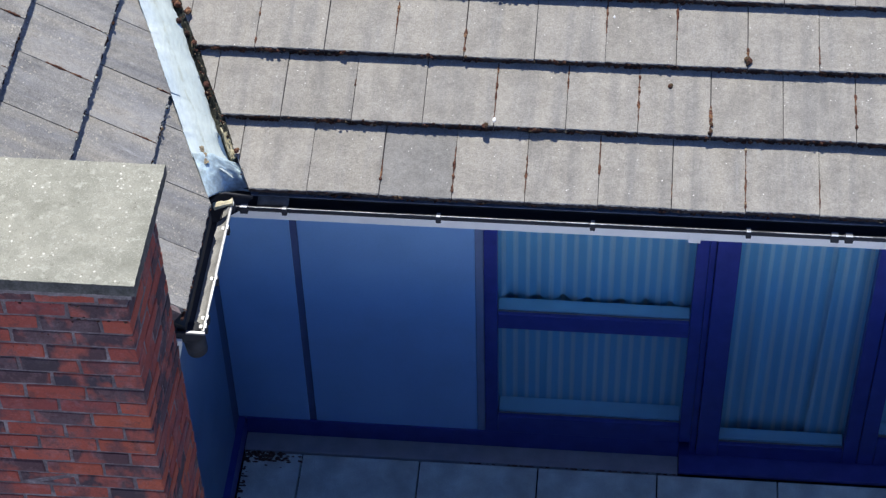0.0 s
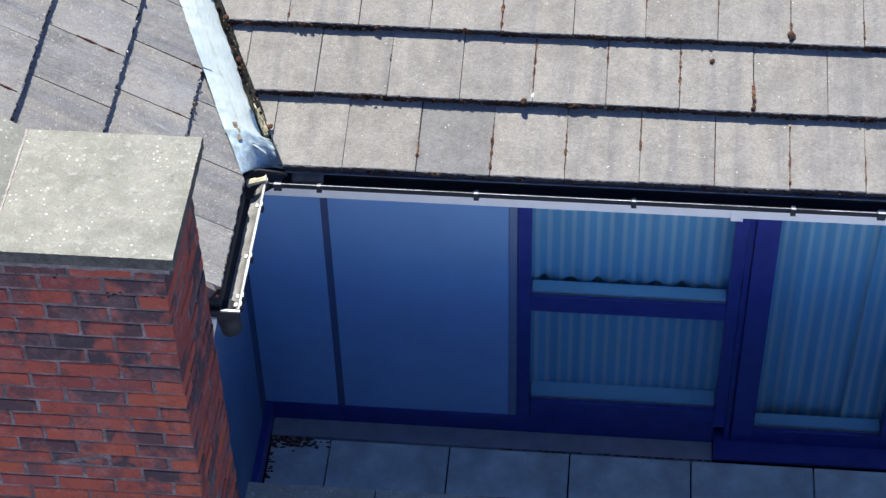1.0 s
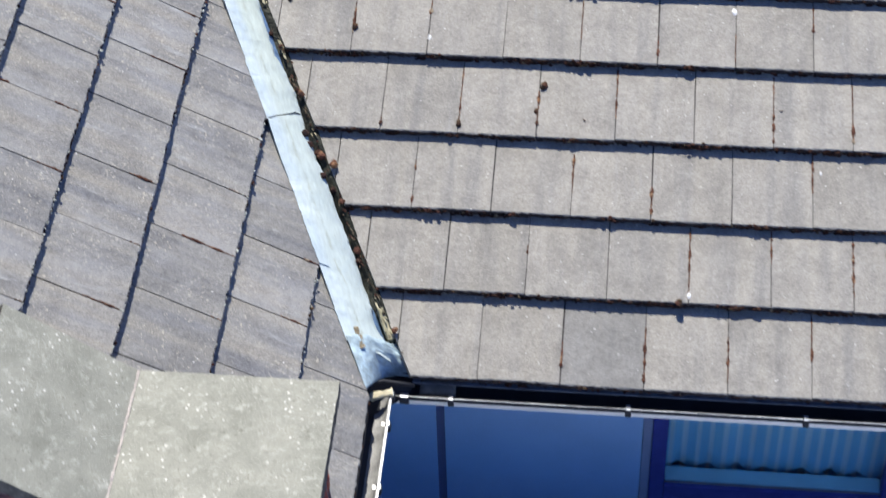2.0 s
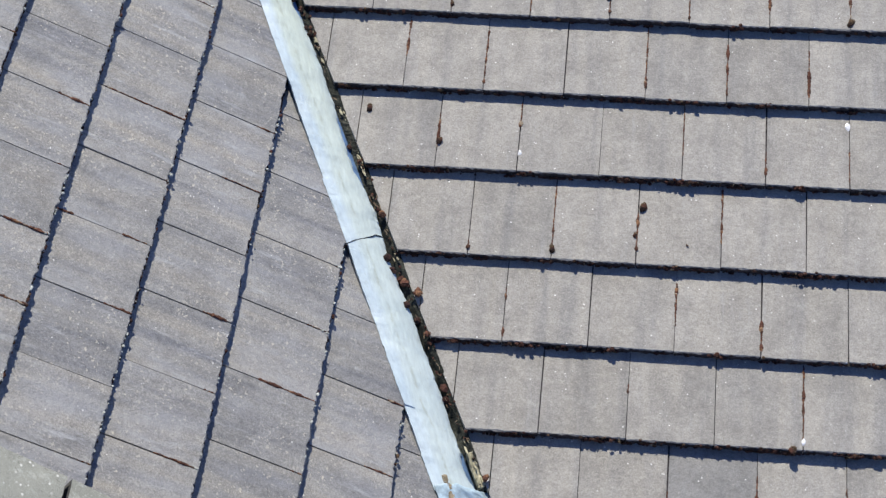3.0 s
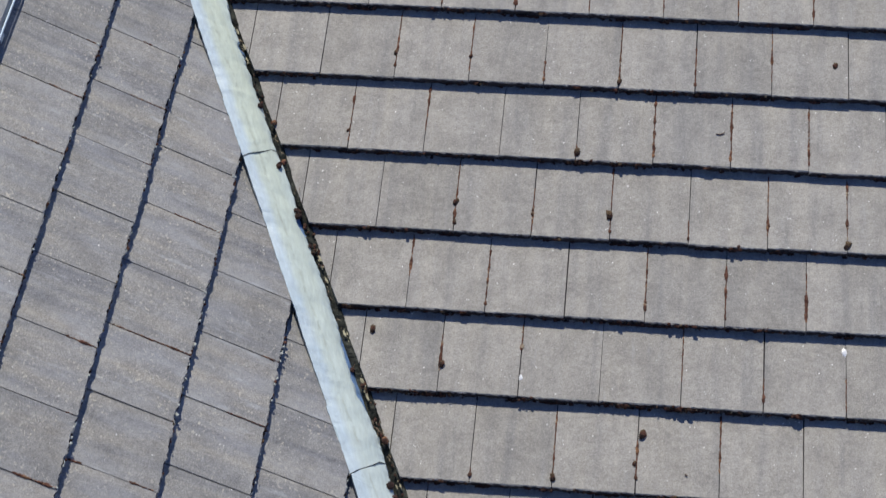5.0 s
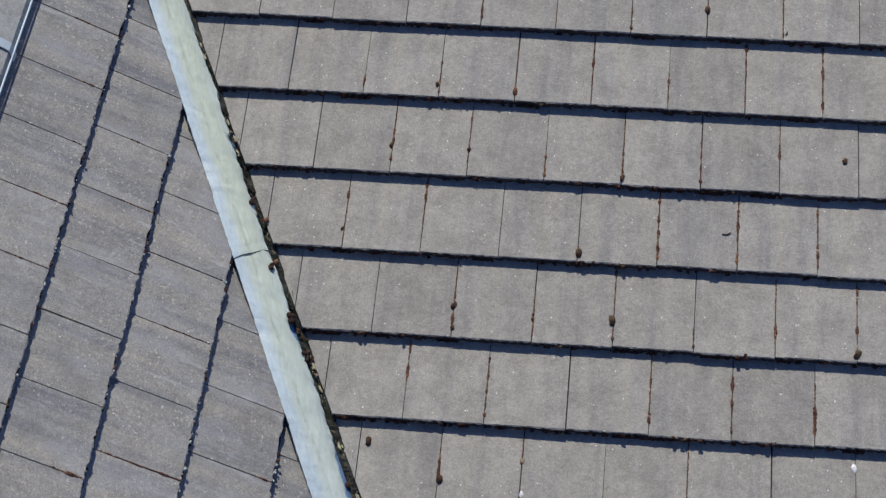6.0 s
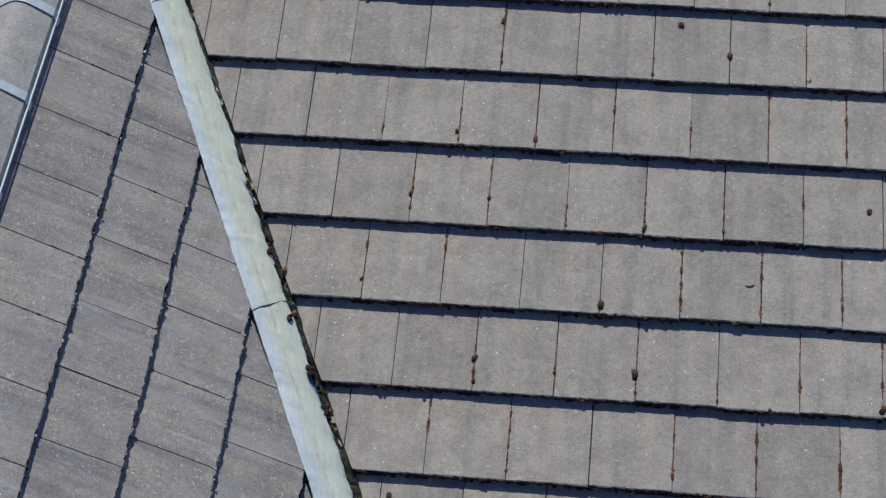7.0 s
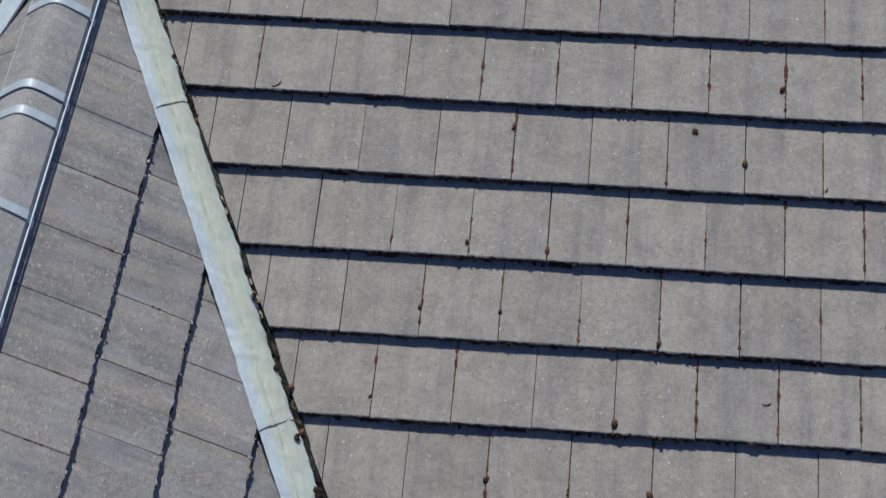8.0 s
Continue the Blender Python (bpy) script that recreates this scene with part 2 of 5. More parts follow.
MAT_FLASH = flashing_material()
def bedding_material():
    m = Mat("valley_bedding", 0.95, spec=0.15)
    v = m.coord()
    # dirty mortar, with the shade on the bed put into these dark tones
    c = m.ramp(m.noise(v, 24.0, 6, 0.75), (0.36, (0.016, 0.017, 0.016)), (0.52, (0.050, 0.054, 0.046)), (0.66, (0.135, 0.135, 0.105)))
    low = m.ramp(m.noise(v, 3.2, 3, 0.5), (0.38, 0.45), (0.62, 1.15))
    g = m.noise(v, 120.0, 4, 0.75)
    c = m.mix(1.0, c, low, "MULTIPLY")
    m.color(m.mix(1.0, c, m.ramp(g, (0.3, 0.6), (0.7, 1.4)), "MULTIPLY"))
    m.bump(g, 0.9, 0.005)
    return m.m


MAT_VALLEYBED = bedding_material()
# blue shadow along the flashing's edge, put into a dark colour
MAT_SHEET_SHADE = simple("bare_lead", (0.13, 0.22, 0.38), 0.5, var=0.3, scale=30, bump=0.3, fine=70)
MAT_DARKGAP = simple("dirty_bedding", (0.011, 0.012, 0.011), 0.95, var=0.5, scale=20, bump=0.8, fine=90)
MAT_BEDDING = simple("lichen_mortar", (0.36, 0.33, 0.22), 0.95, var=0.5, scale=25, bump=0.8, fine=90)
MAT_GUTTER = simple("black_plastic", (0.032, 0.034, 0.042), 0.6, spec=0.15, var=0.25, scale=7, bump=0.05)
# pale copy of the gutter plastic: the sunlight is put into the colour
MAT_GUTTER_LIT = simple("sunlit_gutter_plastic", (0.27, 0.27, 0.265), 0.6, var=0.4, scale=15, bump=0.2)
MAT_CLIP = simple("grey_plastic_clip", (0.25, 0.25, 0.26), 0.3, var=0.1)
# pale clip tops: the shine on the black plastic as a colour
MAT_SHINE = simple("clip_shine", (0.62, 0.66, 0.72), 0.2, var=0.2)
# wear on the lip, and its bright highlight painted in as pale grey
MAT_LIP = simple("worn_lip_highlight", (0.60, 0.60, 0.60), 0.25, var=0.95, scale=5, bump=0.05)
MAT_WHITE = simple("white_plastic", (0.85, 0.85, 0.85), 0.35, var=0.04, bump=0.02)
MAT_FRAME = simple("navy_frame_paint", (0.062, 0.074, 0.34), 0.35, var=0.15, bump=0.03)
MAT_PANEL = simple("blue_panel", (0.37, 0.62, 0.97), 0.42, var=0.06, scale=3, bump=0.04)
# the blue panel colour scaled down, to hold the side wall's shade
MAT_SIDE = simple("shaded_blue_panel", (0.15, 0.25, 0.40), 0.5, var=0.10, scale=3, bump=0.04)
# corner shade of the balcony as a dark colour
MAT_CORNER_SHADE = simple("corner_shade_strip", (0.06, 0.085, 0.16), 0.5, var=0.08, bump=0.03)
MAT_BAND = simple("dark_joint_strip", (0.15, 0.18, 0.33), 0.5, var=0.08, bump=0.03)
MAT_SLAB = simple("paving_concrete", (0.68, 0.79, 0.75), 0.9, var=0.28, scale=5, bump=0.4)
MAT_STRIP = simple("grey_upstand", (0.36, 0.38, 0.42), 0.8, var=0.12, bump=0.2)
MAT_WALL = simple("render", (0.55, 0.53, 0.5), 0.9, var=0.1)
MAT_GROUND = simple("ground", (0.60, 0.63, 0.68), 0.95, var=0.15, scale=0.6)
MAT_STEEL = simple("metal_strap", (0.47, 0.55, 0.60), 0.5, 0.1, var=0.12, scale=20, bump=0.04)
MAT_STRIPW = simple("pale_strip", (0.56, 0.68, 0.76), 0.4, var=0.08)
MAT_RIDGE = tile_material("ridge_concrete", False, (0.36, 0.365, 0.355), (0.30, 0.305, 0.30), (0.42, 0.415, 0.39), "v", 0.95)
MAT_BED = simple("stained_mortar", (0.17, 0.15, 0.155), 0.95, var=0.45, scale=16, bump=0.8, fine=110)
MAT_JOINT = simple("pale_mortar", (0.47, 0.42, 0.38), 0.95, var=0.25, scale=30, bump=0.6, fine=120)
MAT_TRIM = simple("grey_corner_trim", (0.30, 0.36, 0.52), 0.5, var=0.06, bump=0.03)
MAT_LEAD = simple("dressed_lead", (0.42, 0.54, 0.60), 0.45, var=0.4, scale=18, bump=0.5, fine=70)
MAT_LITTER = simple("rotten_leaves", (0.13, 0.075, 0.05), 1.0, var=0.5, scale=60, bump=0.8)
MAT_SILT = simple("dry_silt", (0.30, 0.25, 0.17), 1.0, var=0.4, scale=40, bump=0.8, fine=200)
MAT_FLAKE = simple("pale_lichen", (0.44, 0.46, 0.42), 0.95, var=0.3, scale=40, bump=0.8, fine=200)
MAT_LEDGE = simple("inner_ledge_paint", (0.50, 0.86, 0.94), 0.5, var=0.05, bump=0.02)
MAT_DECK = simple("roof_underlay", (0.05, 0.05, 0.05), 0.95)
MAT_EAVES = simple("eaves_plastic", (0.10, 0.125, 0.17), 0.5, var=0.3, scale=20, bump=0.1)
MAT_FLAP = simple("weathered_underlay", (0.075, 0.080, 0.085), 0.8, var=0.35, scale=30, bump=0.5)
MAT_CREAM = simple("cream_sealant", (0.62, 0.56, 0.38), 0.8, var=0.25, scale=30, bump=0.6, fine=60)


def moss_material(name, gain, *tones):
    """Dry moss; each clump takes one of the tones."""
    m = Mat(name, 1.0, spec=0.1)
    c = m.ramp(m.rand(True), *tones)
    v = m.coord()
    g = m.noise(v, 260.0, 3, 0.8)
    m.color(m.mix(1.0, c, m.ramp(g, (0.3, 0.5 * gain), (0.7, 1.4 * gain)), "MULTIPLY"))
    m.bump(g, 1.0, 0.004)
    return m.m


MAT_MOSS = moss_material("dry_moss", 1.35, (0.0, (0.034, 0.018, 0.015)), (0.35, (0.075, 0.036, 0.027)), (0.6, (0.030, 0.021, 0.017)), (0.82, (0.105, 0.050, 0.036)), (0.95, (0.10, 0.075, 0.045)), (1.0, (0.20, 0.17, 0.12)))
MAT_DARKMOSS = moss_material("dark_moss", 1.5, (0.0, (0.030, 0.018, 0.014)), (0.4, (0.060, 0.034, 0.027)), (0.7, (0.028, 0.020, 0.017)), (1.0, (0.055, 0.030, 0.028)))
MAT_RUST = moss_material("rusty_moss", 1.9, (0.0, (0.045, 0.022, 0.017)), (0.35, (0.090, 0.042, 0.029)), (0.6, (0.050, 0.028, 0.021)), (0.85, (0.125, 0.060, 0.038)), (0.96, (0.17, 0.095, 0.050)), (1.0, (0.22, 0.19, 0.14)))
MAT_STRAW = moss_material("dead_stalks", 1.2, (0.0, (0.13, 0.085, 0.055)), (0.5, (0.24, 0.19, 0.13)), (0.8, (0.10, 0.06, 0.045)), (1.0, (0.34, 0.30, 0.20)))


def curtain_material():
    m = Mat("striped_curtain", 0.9, spec=0.1)
    v = m.coord()
    sep = m.n.new("ShaderNodeSeparateXYZ")
    m.l.new(v, sep.inputs[0])
    comb = m.n.new("ShaderNodeCombineXYZ")
    m.l.new(sep.outputs[0], comb.inputs[0])
    wob = m.n.new("ShaderNodeMath")
    wob.operation, wob.inputs[1].default_value = "MULTIPLY_ADD", 0.035
    m.l.new(m.noise(comb.outputs[0], 9.0, 2), wob.inputs[0])
    m.l.new(sep.outputs[0], wob.inputs[2])
    beat = m.n.new("ShaderNodeMath")
    beat.operation, beat.inputs[1].default_value = "PINGPONG", 0.0288
    m.l.new(wob.outputs[0], beat.inputs[0])
    unit = m.n.new("ShaderNodeMath")
    unit.operation, unit.inputs[1].default_value = "DIVIDE", 0.0288
    m.l.new(beat.outputs[0], unit.inputs[0])
    thread = m.ramp(m.noise(comb.outputs[0], 160.0, 2, 0.5), (0.35, 0.75), (0.65, 1.1))
    fine = m.mix(1.0, m.ramp(unit.outputs[0], (0.0, 0.0), (0.54, 0.10), (0.68, 0.85), (1.0, 1.0)), thread, "MULTIPLY")
    broad = m.ramp(m.noise(comb.outputs[0], 11.0, 2, 0.5), (0.36, 0.92), (0.62, 1.0))
    c = m.mix(1.0, m.mix(fine, (0.34, 0.77, 0.95), (0.80, 1.0, 1.0)), broad, "MULTIPLY")
    m.color(m.mix(1.0, c, m.ramp(m.noise(v, 300.0, 2), (0.3, 0.92), (0.7, 1.05)), "MULTIPLY"))
    return m.m


MAT_CURTAIN = curtain_material()
# slab sides: grime, and the shade on them put into the dark colour
MAT_COPING_EDGE = simple("grimy_shaded_stone", (0.075, 0.073, 0.068), 0.95, var=0.5, scale=18, bump=0.8, fine=120)
# nose faces: moss, with the shade they stand in painted near-black
MAT_NOSE = simple("mossy_shaded_tile", (0.045, 0.040, 0.044), 1.0, spec=0.1, var=0.6, scale=60, bump=1.0, fine=220)


def glass_material():
    m = Mat("window_glass")
    n, l = m.n, m.l
    n.remove(m.b)
    tr, gl, fr, mx = n.new("ShaderNodeBsdfTransparent"), n.new("ShaderNodeBsdfGlossy"), n.new("ShaderNodeLayerWeight"), n.new("ShaderNodeMixShader")
    tr.inputs[0].default_value = (0.95, 0.98, 1.0, 1)
    gl.inputs["Roughness"].default_value = 0.02
    fr.inputs[0].default_value = 0.5
    pw5, sc = n.new("ShaderNodeMath"), n.new("ShaderNodeMath")
    pw5.operation, pw5.inputs[1].default_value = "POWER", 5.0
    sc.operation, sc.inputs[1].default_value, sc.inputs[2].default_value = "MULTIPLY_ADD", 0.96, 0.04
    l.new(fr.outputs["Facing"], pw5.inputs[0])
    l.new(pw5.outputs[0], sc.inputs[0])
    l.new(sc.outputs[0], mx.inputs[0])
    l.new(tr.outputs[0], mx.inputs[1])
    l.new(gl.outputs[0], mx.inputs[2])
    l.new(mx.outputs[0], n["Material Output"].inputs[0])
    return m.m


MAT_GLASS = glass_material()


# ---- mesh helpers ----
def mesh_of(name, bm, mat, smooth=False):
    me = bpy.data.meshes.new(name)
    bmesh.ops.recalc_face_normals(bm, faces=bm.faces)
    bm.to_mesh(me)
    bm.free()
    me.materials.append(mat)
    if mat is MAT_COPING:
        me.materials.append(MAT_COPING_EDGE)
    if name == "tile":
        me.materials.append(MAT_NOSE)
    if smooth:
        for f in me.polygons:
            f.use_smooth = True
    return me


def part(name, bm, mat, parent=None, label="", smooth=False, at=None):
    ob = new(name, mesh_of(name, bm, mat, smooth))
    if at is not None:
        ob.matrix_world = at
    if parent is not None:
        ob.parent = parent
    if label:
        tagged(ob, label)
    return ob


def empty(name, label, category, kind="", group=""):
    return tagged(new(name), label, category, group, kind)


def add_box(bm, lo, hi, bevel=0.0):
    vs = [bm.verts.new((x, y, z)) for x in (lo[0], hi[0]) for y in (lo[1], hi[1]) for z in (lo[2], hi[2])]
    fs = [bm.faces.new([vs[i] for i in q]) for q in ((0, 1, 3, 2), (4, 6, 7, 5), (0, 4, 5, 1), (2, 3, 7, 6), (0, 2, 6, 4), (1, 5, 7, 3))]
    if bevel:
        es = {e for f in fs for e in f.edges}
        bmesh.ops.bevel(bm, geom=list(es), offset=bevel, segments=2, affect="EDGES", profile=0.6)


def box(lo, hi, bevel=0.0):
    bm = bmesh.new()
    add_box(bm, lo, hi, bevel)
    return bm


def prism(outline, axis, lo, hi):
    """An outline in the other two axes, drawn out along axis (0, 1 or 2)."""
    bm = bmesh.new()

    def spot(a, b, c):
        p = [a, b]
        p.insert(axis, c)
        return p
    ends = [[bm.verts.new(spot(a, b, c)) for a, b in outline] for c in (lo, hi)]
    n = len(outline)
    for i in range(n):
        bm.faces.new((ends[0][i], ends[0][(i + 1) % n], ends[1][(i + 1) % n], ends[1][i]))
    bm.faces.new(ends[0])
    bm.faces.new(ends[1][::-1])
    return bm


def rough_slab(lo, hi, seed, cell=0.03, wobble=0.004):
    """A cast slab with chipped, uneven edges."""
    bm = bmesh.new()
    add_box(bm, lo, hi)
    for ax in range(3):
        n = max(1, int((hi[ax] - lo[ax]) / cell))
        for i in range(1, n):
            c = [0, 0, 0]
            c[ax] = lo[ax] + (hi[ax] - lo[ax]) * i / n
            no = [0, 0, 0]
            no[ax] = 1
            bmesh.ops.bisect_plane(bm, geom=bm.verts[:] + bm.edges[:] + bm.faces[:], plane_co=c, plane_no=no)
    mid = (Vector(lo) + Vector(hi)) / 2
    for v in bm.verts:
        on = sum(1 for a in range(3) if abs(v.co[a] - lo[a]) < 1e-5 or abs(v.co[a] - hi[a]) < 1e-5)
        if on >= 2:
            k = noise.noise(v.co * 22 + Vector((seed, seed * 2, 0)))
            k2 = noise.noise(v.co * 75 + Vector((seed, 0, 3)))
            d = (mid - v.co)
            d = Vector([d[a] if abs(v.co[a] - lo[a]) < 1e-5 or abs(v.co[a] - hi[a]) < 1e-5 else 0 for a in range(3)])
            v.co += d.normalized() * (wobble * (0.9 + 0.5 * k + 1.2 * k2))
    bm.normal_update()
    # upright faces take the second slot, which is painted darker on copings
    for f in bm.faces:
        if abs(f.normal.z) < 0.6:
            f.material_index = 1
    return bm


# ---- the two roof planes ----
P = radians(17.01)
Q = radians(34.34)
W, GAUGE, THICK = 0.30, 0.3376, 0.034
S_MAIN = [-0.0059, 0.3428, 0.6777, 1.0096, 1.3539, 1.6891, 2.0236, 2.3642, 2.6984, 3.0374, 3.3749, 3.7136, 4.0523]
S_MAIN += [4.0523 + GAUGE * i for i in range(1, 11)]
S_LEFT = [0.0595, 0.3445, 0.6703, 1.0202, 1.3553, 1.6909, 2.0109]
L0 = Vector((-0.3209, 0.1751, 0.0068))
RIDGE_X = -2.41
RIDGE_Z = L0.z + (L0.x - RIDGE_X) * math.tan(Q)
VERGE_Y = -0.755
MAIN = Matrix(((1, 0, 0, 0), (0, math.cos(P), -math.sin(P), 0), (0, math.sin(P), math.cos(P), 0), (0, 0, 0, 1)))
LEFT = Matrix(((0, -math.cos(Q), math.sin(Q), L0.x), (1, 0, 0, L0.y), (0, math.sin(Q), math.cos(Q), L0.z), (0, 0, 0, 1)))
WEST = Matrix(((0, math.cos(Q), -math.sin(Q), 2 * RIDGE_X - L0.x), (-1, 0, 0, L0.y), (0, math.sin(Q), math.cos(Q), L0.z), (0, 0, 0, 1)))


def cut_main(y):
    return -0.242 - 0.474 * y


def edge_left(y):
    return -0.4505 - 0.4672 * y


def main_u(n, j):
    """Along the main eaves to joint n of course j; one course lies a little askew of the bond."""
    return W * n + (0.010 if j == 9 else 0.0)


def left_u(n):
    """Along the gable eaves to joint n; these tiles lie a trifle wider."""
    return W * (1.005 * n + 0.004)


def main_z(y):
    return y * math.tan(P)


def left_z(x):
    return L0.z + (L0.x - x) * math.tan(Q)


def tile_bm(u0, u1, length=0.415, seed=0, segs=26, worn=1.0):
    """One interlocking flat tile: nose at s = 0, top surface falling away under the next course."""
    rng = random.Random(seed)
    bm = bmesh.new()
    rows = []
    offs = [rng.uniform(-1, 1) for i in range(segs + 1)]
    for s, h, jag in ((length, -THICK * length / GAUGE, 0), (0.0035, 0.0, 0.0018), (0.0, -0.0035, 0.0026), (0.001, -THICK + 0.001, 0.0032)):
        row = []
        for i in range(segs + 1 if jag else 2):
            f = i / (segs if jag else 1)
            row.append(bm.verts.new((u0 + (u1 - u0) * f, s + (rng.uniform(-1, 1) * jag + offs[i] * 0.004 * (worn - 1.0) if jag else 0.0), h + (rng.uniform(-1, 1) * jag * 0.4 * worn if h < 0 else 0.0))))
        rows.append(row)
    back_low = [bm.verts.new((u, length, -THICK * length / GAUGE - 0.02)) for u in (u0, u1)]
    bm.faces.new([rows[0][1], rows[0][0], *rows[1]])
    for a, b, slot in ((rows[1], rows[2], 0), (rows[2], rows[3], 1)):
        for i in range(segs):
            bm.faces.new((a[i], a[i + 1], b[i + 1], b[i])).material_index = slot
    bm.faces.new([back_low[0], back_low[1], *rows[3][::-1]])
    bm.faces.new((rows[0][0], rows[0][1], back_low[1], back_low[0]))
    bm.faces.new((rows[0][0], back_low[0], rows[3][0], rows[2][0], rows[1][0]))
    bm.faces.new((rows[0][1], rows[1][-1], rows[2][-1], rows[3][-1], back_low[1]))
    return bm


def clip(bm, matrix, co, no):
    """Cut the piece, which stands at matrix, by a plane given in the world; the side that no points to is taken away."""
    inv = matrix.inverted()
    lco, lno = inv @ Vector(co), (inv.to_3x3() @ Vector(no)).normalized()
    res = bmesh.ops.bisect_plane(bm, geom=bm.verts[:] + bm.edges[:] + bm.faces[:], plane_co=lco, plane_no=lno, clear_outer=True)
    es = [g for g in res["geom_cut"] if isinstance(g, bmesh.types.BMEdge)]
    if es:
        bmesh.ops.edgeloop_fill(bm, edges=es)


# the ground, far below
bm = bmesh.new()
bmesh.ops.create_grid(bm, x_segments=8, y_segments=8, size=600)
part("ground", bm, MAT_GROUND, at=Matrix.Translation((0, 0, -5.4)))
tagged(bpy.data.objects["ground"], "pale grey sunlit paving round the house", "ground", kind="structure")

# ---- house body ----
FLOOR = -2.5
walls = empty("wall_house", "plain rendered house walls below the tiled roofs", "wall", "structure")
part("wall", box((-0.60, 1.9, -5.4), (6.3, 13.0, -0.26)), MAT_WALL, walls)
part("wall", box((-4.2, -0.79, -5.4), (-0.64, 1.88, -0.26)), MAT_WALL, walls)
part("wall", box((-9.0, 0.75, -5.4), (-4.22, 13.0, -0.26)), MAT_WALL, walls)
part("wall", box((-4.2, 1.9, -5.4), (-0.62, 13.0, -0.26)), MAT_WALL, walls)
part("wall", box((-0.60, -0.90, -5.4), (6.3, 1.88, -2.66)), MAT_WALL, walls)
part("wall", box((6.2, -0.9, -2.64), (6.3, 1.88, -0.26)), MAT_WALL, walls)

# decks below the tiles
VX, VK = -0.311, 0.4479
APEX_Y = (VX - RIDGE_X) / VK


def deck(name, pts, label):
    bm = bmesh.new()
    top = [bm.verts.new(Vector(p) + Vector((0, 0, -0.075))) for p in pts]
    low = [bm.verts.new(Vector(p) + Vector((0, 0, -0.12))) for p in pts]
    bm.faces.new(top)
    bm.faces.new(low[::-1])
    for i in range(len(pts)):
        k = (i + 1) % len(pts)
        bm.faces.new((top[i], low[i], low[k], top[k]))
    ob = part(name, bm, MAT_DECK)
    return tagged(ob, label, "roof", kind="structure")


TOP_Y = 7.2
roof_main = deck("roof_main", [(VX - 0.05, 0.13, main_z(0.13)), (VX + 0.12, 0.13, main_z(0.13)), (VX + 0.12, 0.04, main_z(0.04)), (6.5, 0.04, main_z(0.04)), (6.5, TOP_Y, main_z(TOP_Y)), (-9.2, TOP_Y, main_z(TOP_Y)), (-9.2, 0.04, main_z(0.04)),
                               (2 * RIDGE_X - VX, 0.04, main_z(0.04)), (RIDGE_X, APEX_Y, main_z(APEX_Y))], "low-pitched main roof of grey concrete tiles with mossy joints")
roof_back = deck("roof_back", [(-9.2, TOP_Y, main_z(TOP_Y)), (6.5, TOP_Y, main_z(TOP_Y)), (6.5, 2 * TOP_Y, 0), (-9.2, 2 * TOP_Y, 0)], "rear slope of the grey concrete-tiled main roof")
roof_gable = deck("roof_gable", [(-0.38, VERGE_Y, left_z(-0.38)), (-0.38, -0.14, left_z(-0.38)), (-0.47, 0.06, left_z(-0.47)), (RIDGE_X, APEX_Y, RIDGE_Z), (RIDGE_X, VERGE_Y, RIDGE_Z)],
                  "steep gable roof slope of darker weathered concrete tiles")
WX = 2 * RIDGE_X + 0.38
roof_west = deck("roof_gable_west", [(WX, VERGE_Y, left_z(-0.38)), (RIDGE_X, VERGE_Y, RIDGE_Z), (RIDGE_X, APEX_Y, RIDGE_Z), (WX, 0.0, left_z(-0.38))],
                 "far slope of the gable roof in weathered concrete tiles")

# ---- valley flashing ----
VALLEY_JOINTS = [0.055, 0.90, 2.105, 3.335, 4.70]


def sunk(x):
    """How far the gable tiles' top lies below the line of their noses."""
    s = (L0.x - x) / math.cos(Q)
    below = [a for a in S_LEFT if a <= s]
    return THICK * (s - below[-1]) / GAUGE if below else 0.0


# from-to up the valley of the painted shadow patches
SHADOW_SPANS = ((0.14, 0.25), (1.20, 1.50), (1.88, 1.96), (2.62, 2.70))


def ragged(y):
    """The torn edge of the painted sheet on the side of the main roof."""
    r = 0.014 * noise.noise(Vector((y * 5, 3, 1))) + 0.008 * noise.noise(Vector((y * 21, 7, 2))) + 0.0045 * noise.noise(Vector((y * 64, 1, 4))) + 0.003 * noise.noise(Vector((y * 140, 5, 6)))
    # drawn back where the painted shadow patches show
    for a, b in SHADOW_SPANS:
        r -= 0.016 * max(0.0, 1 - ((y - (a + b) / 2) / (b - a) * 1.8) ** 2)
    return -0.284 - 0.467 * y + r


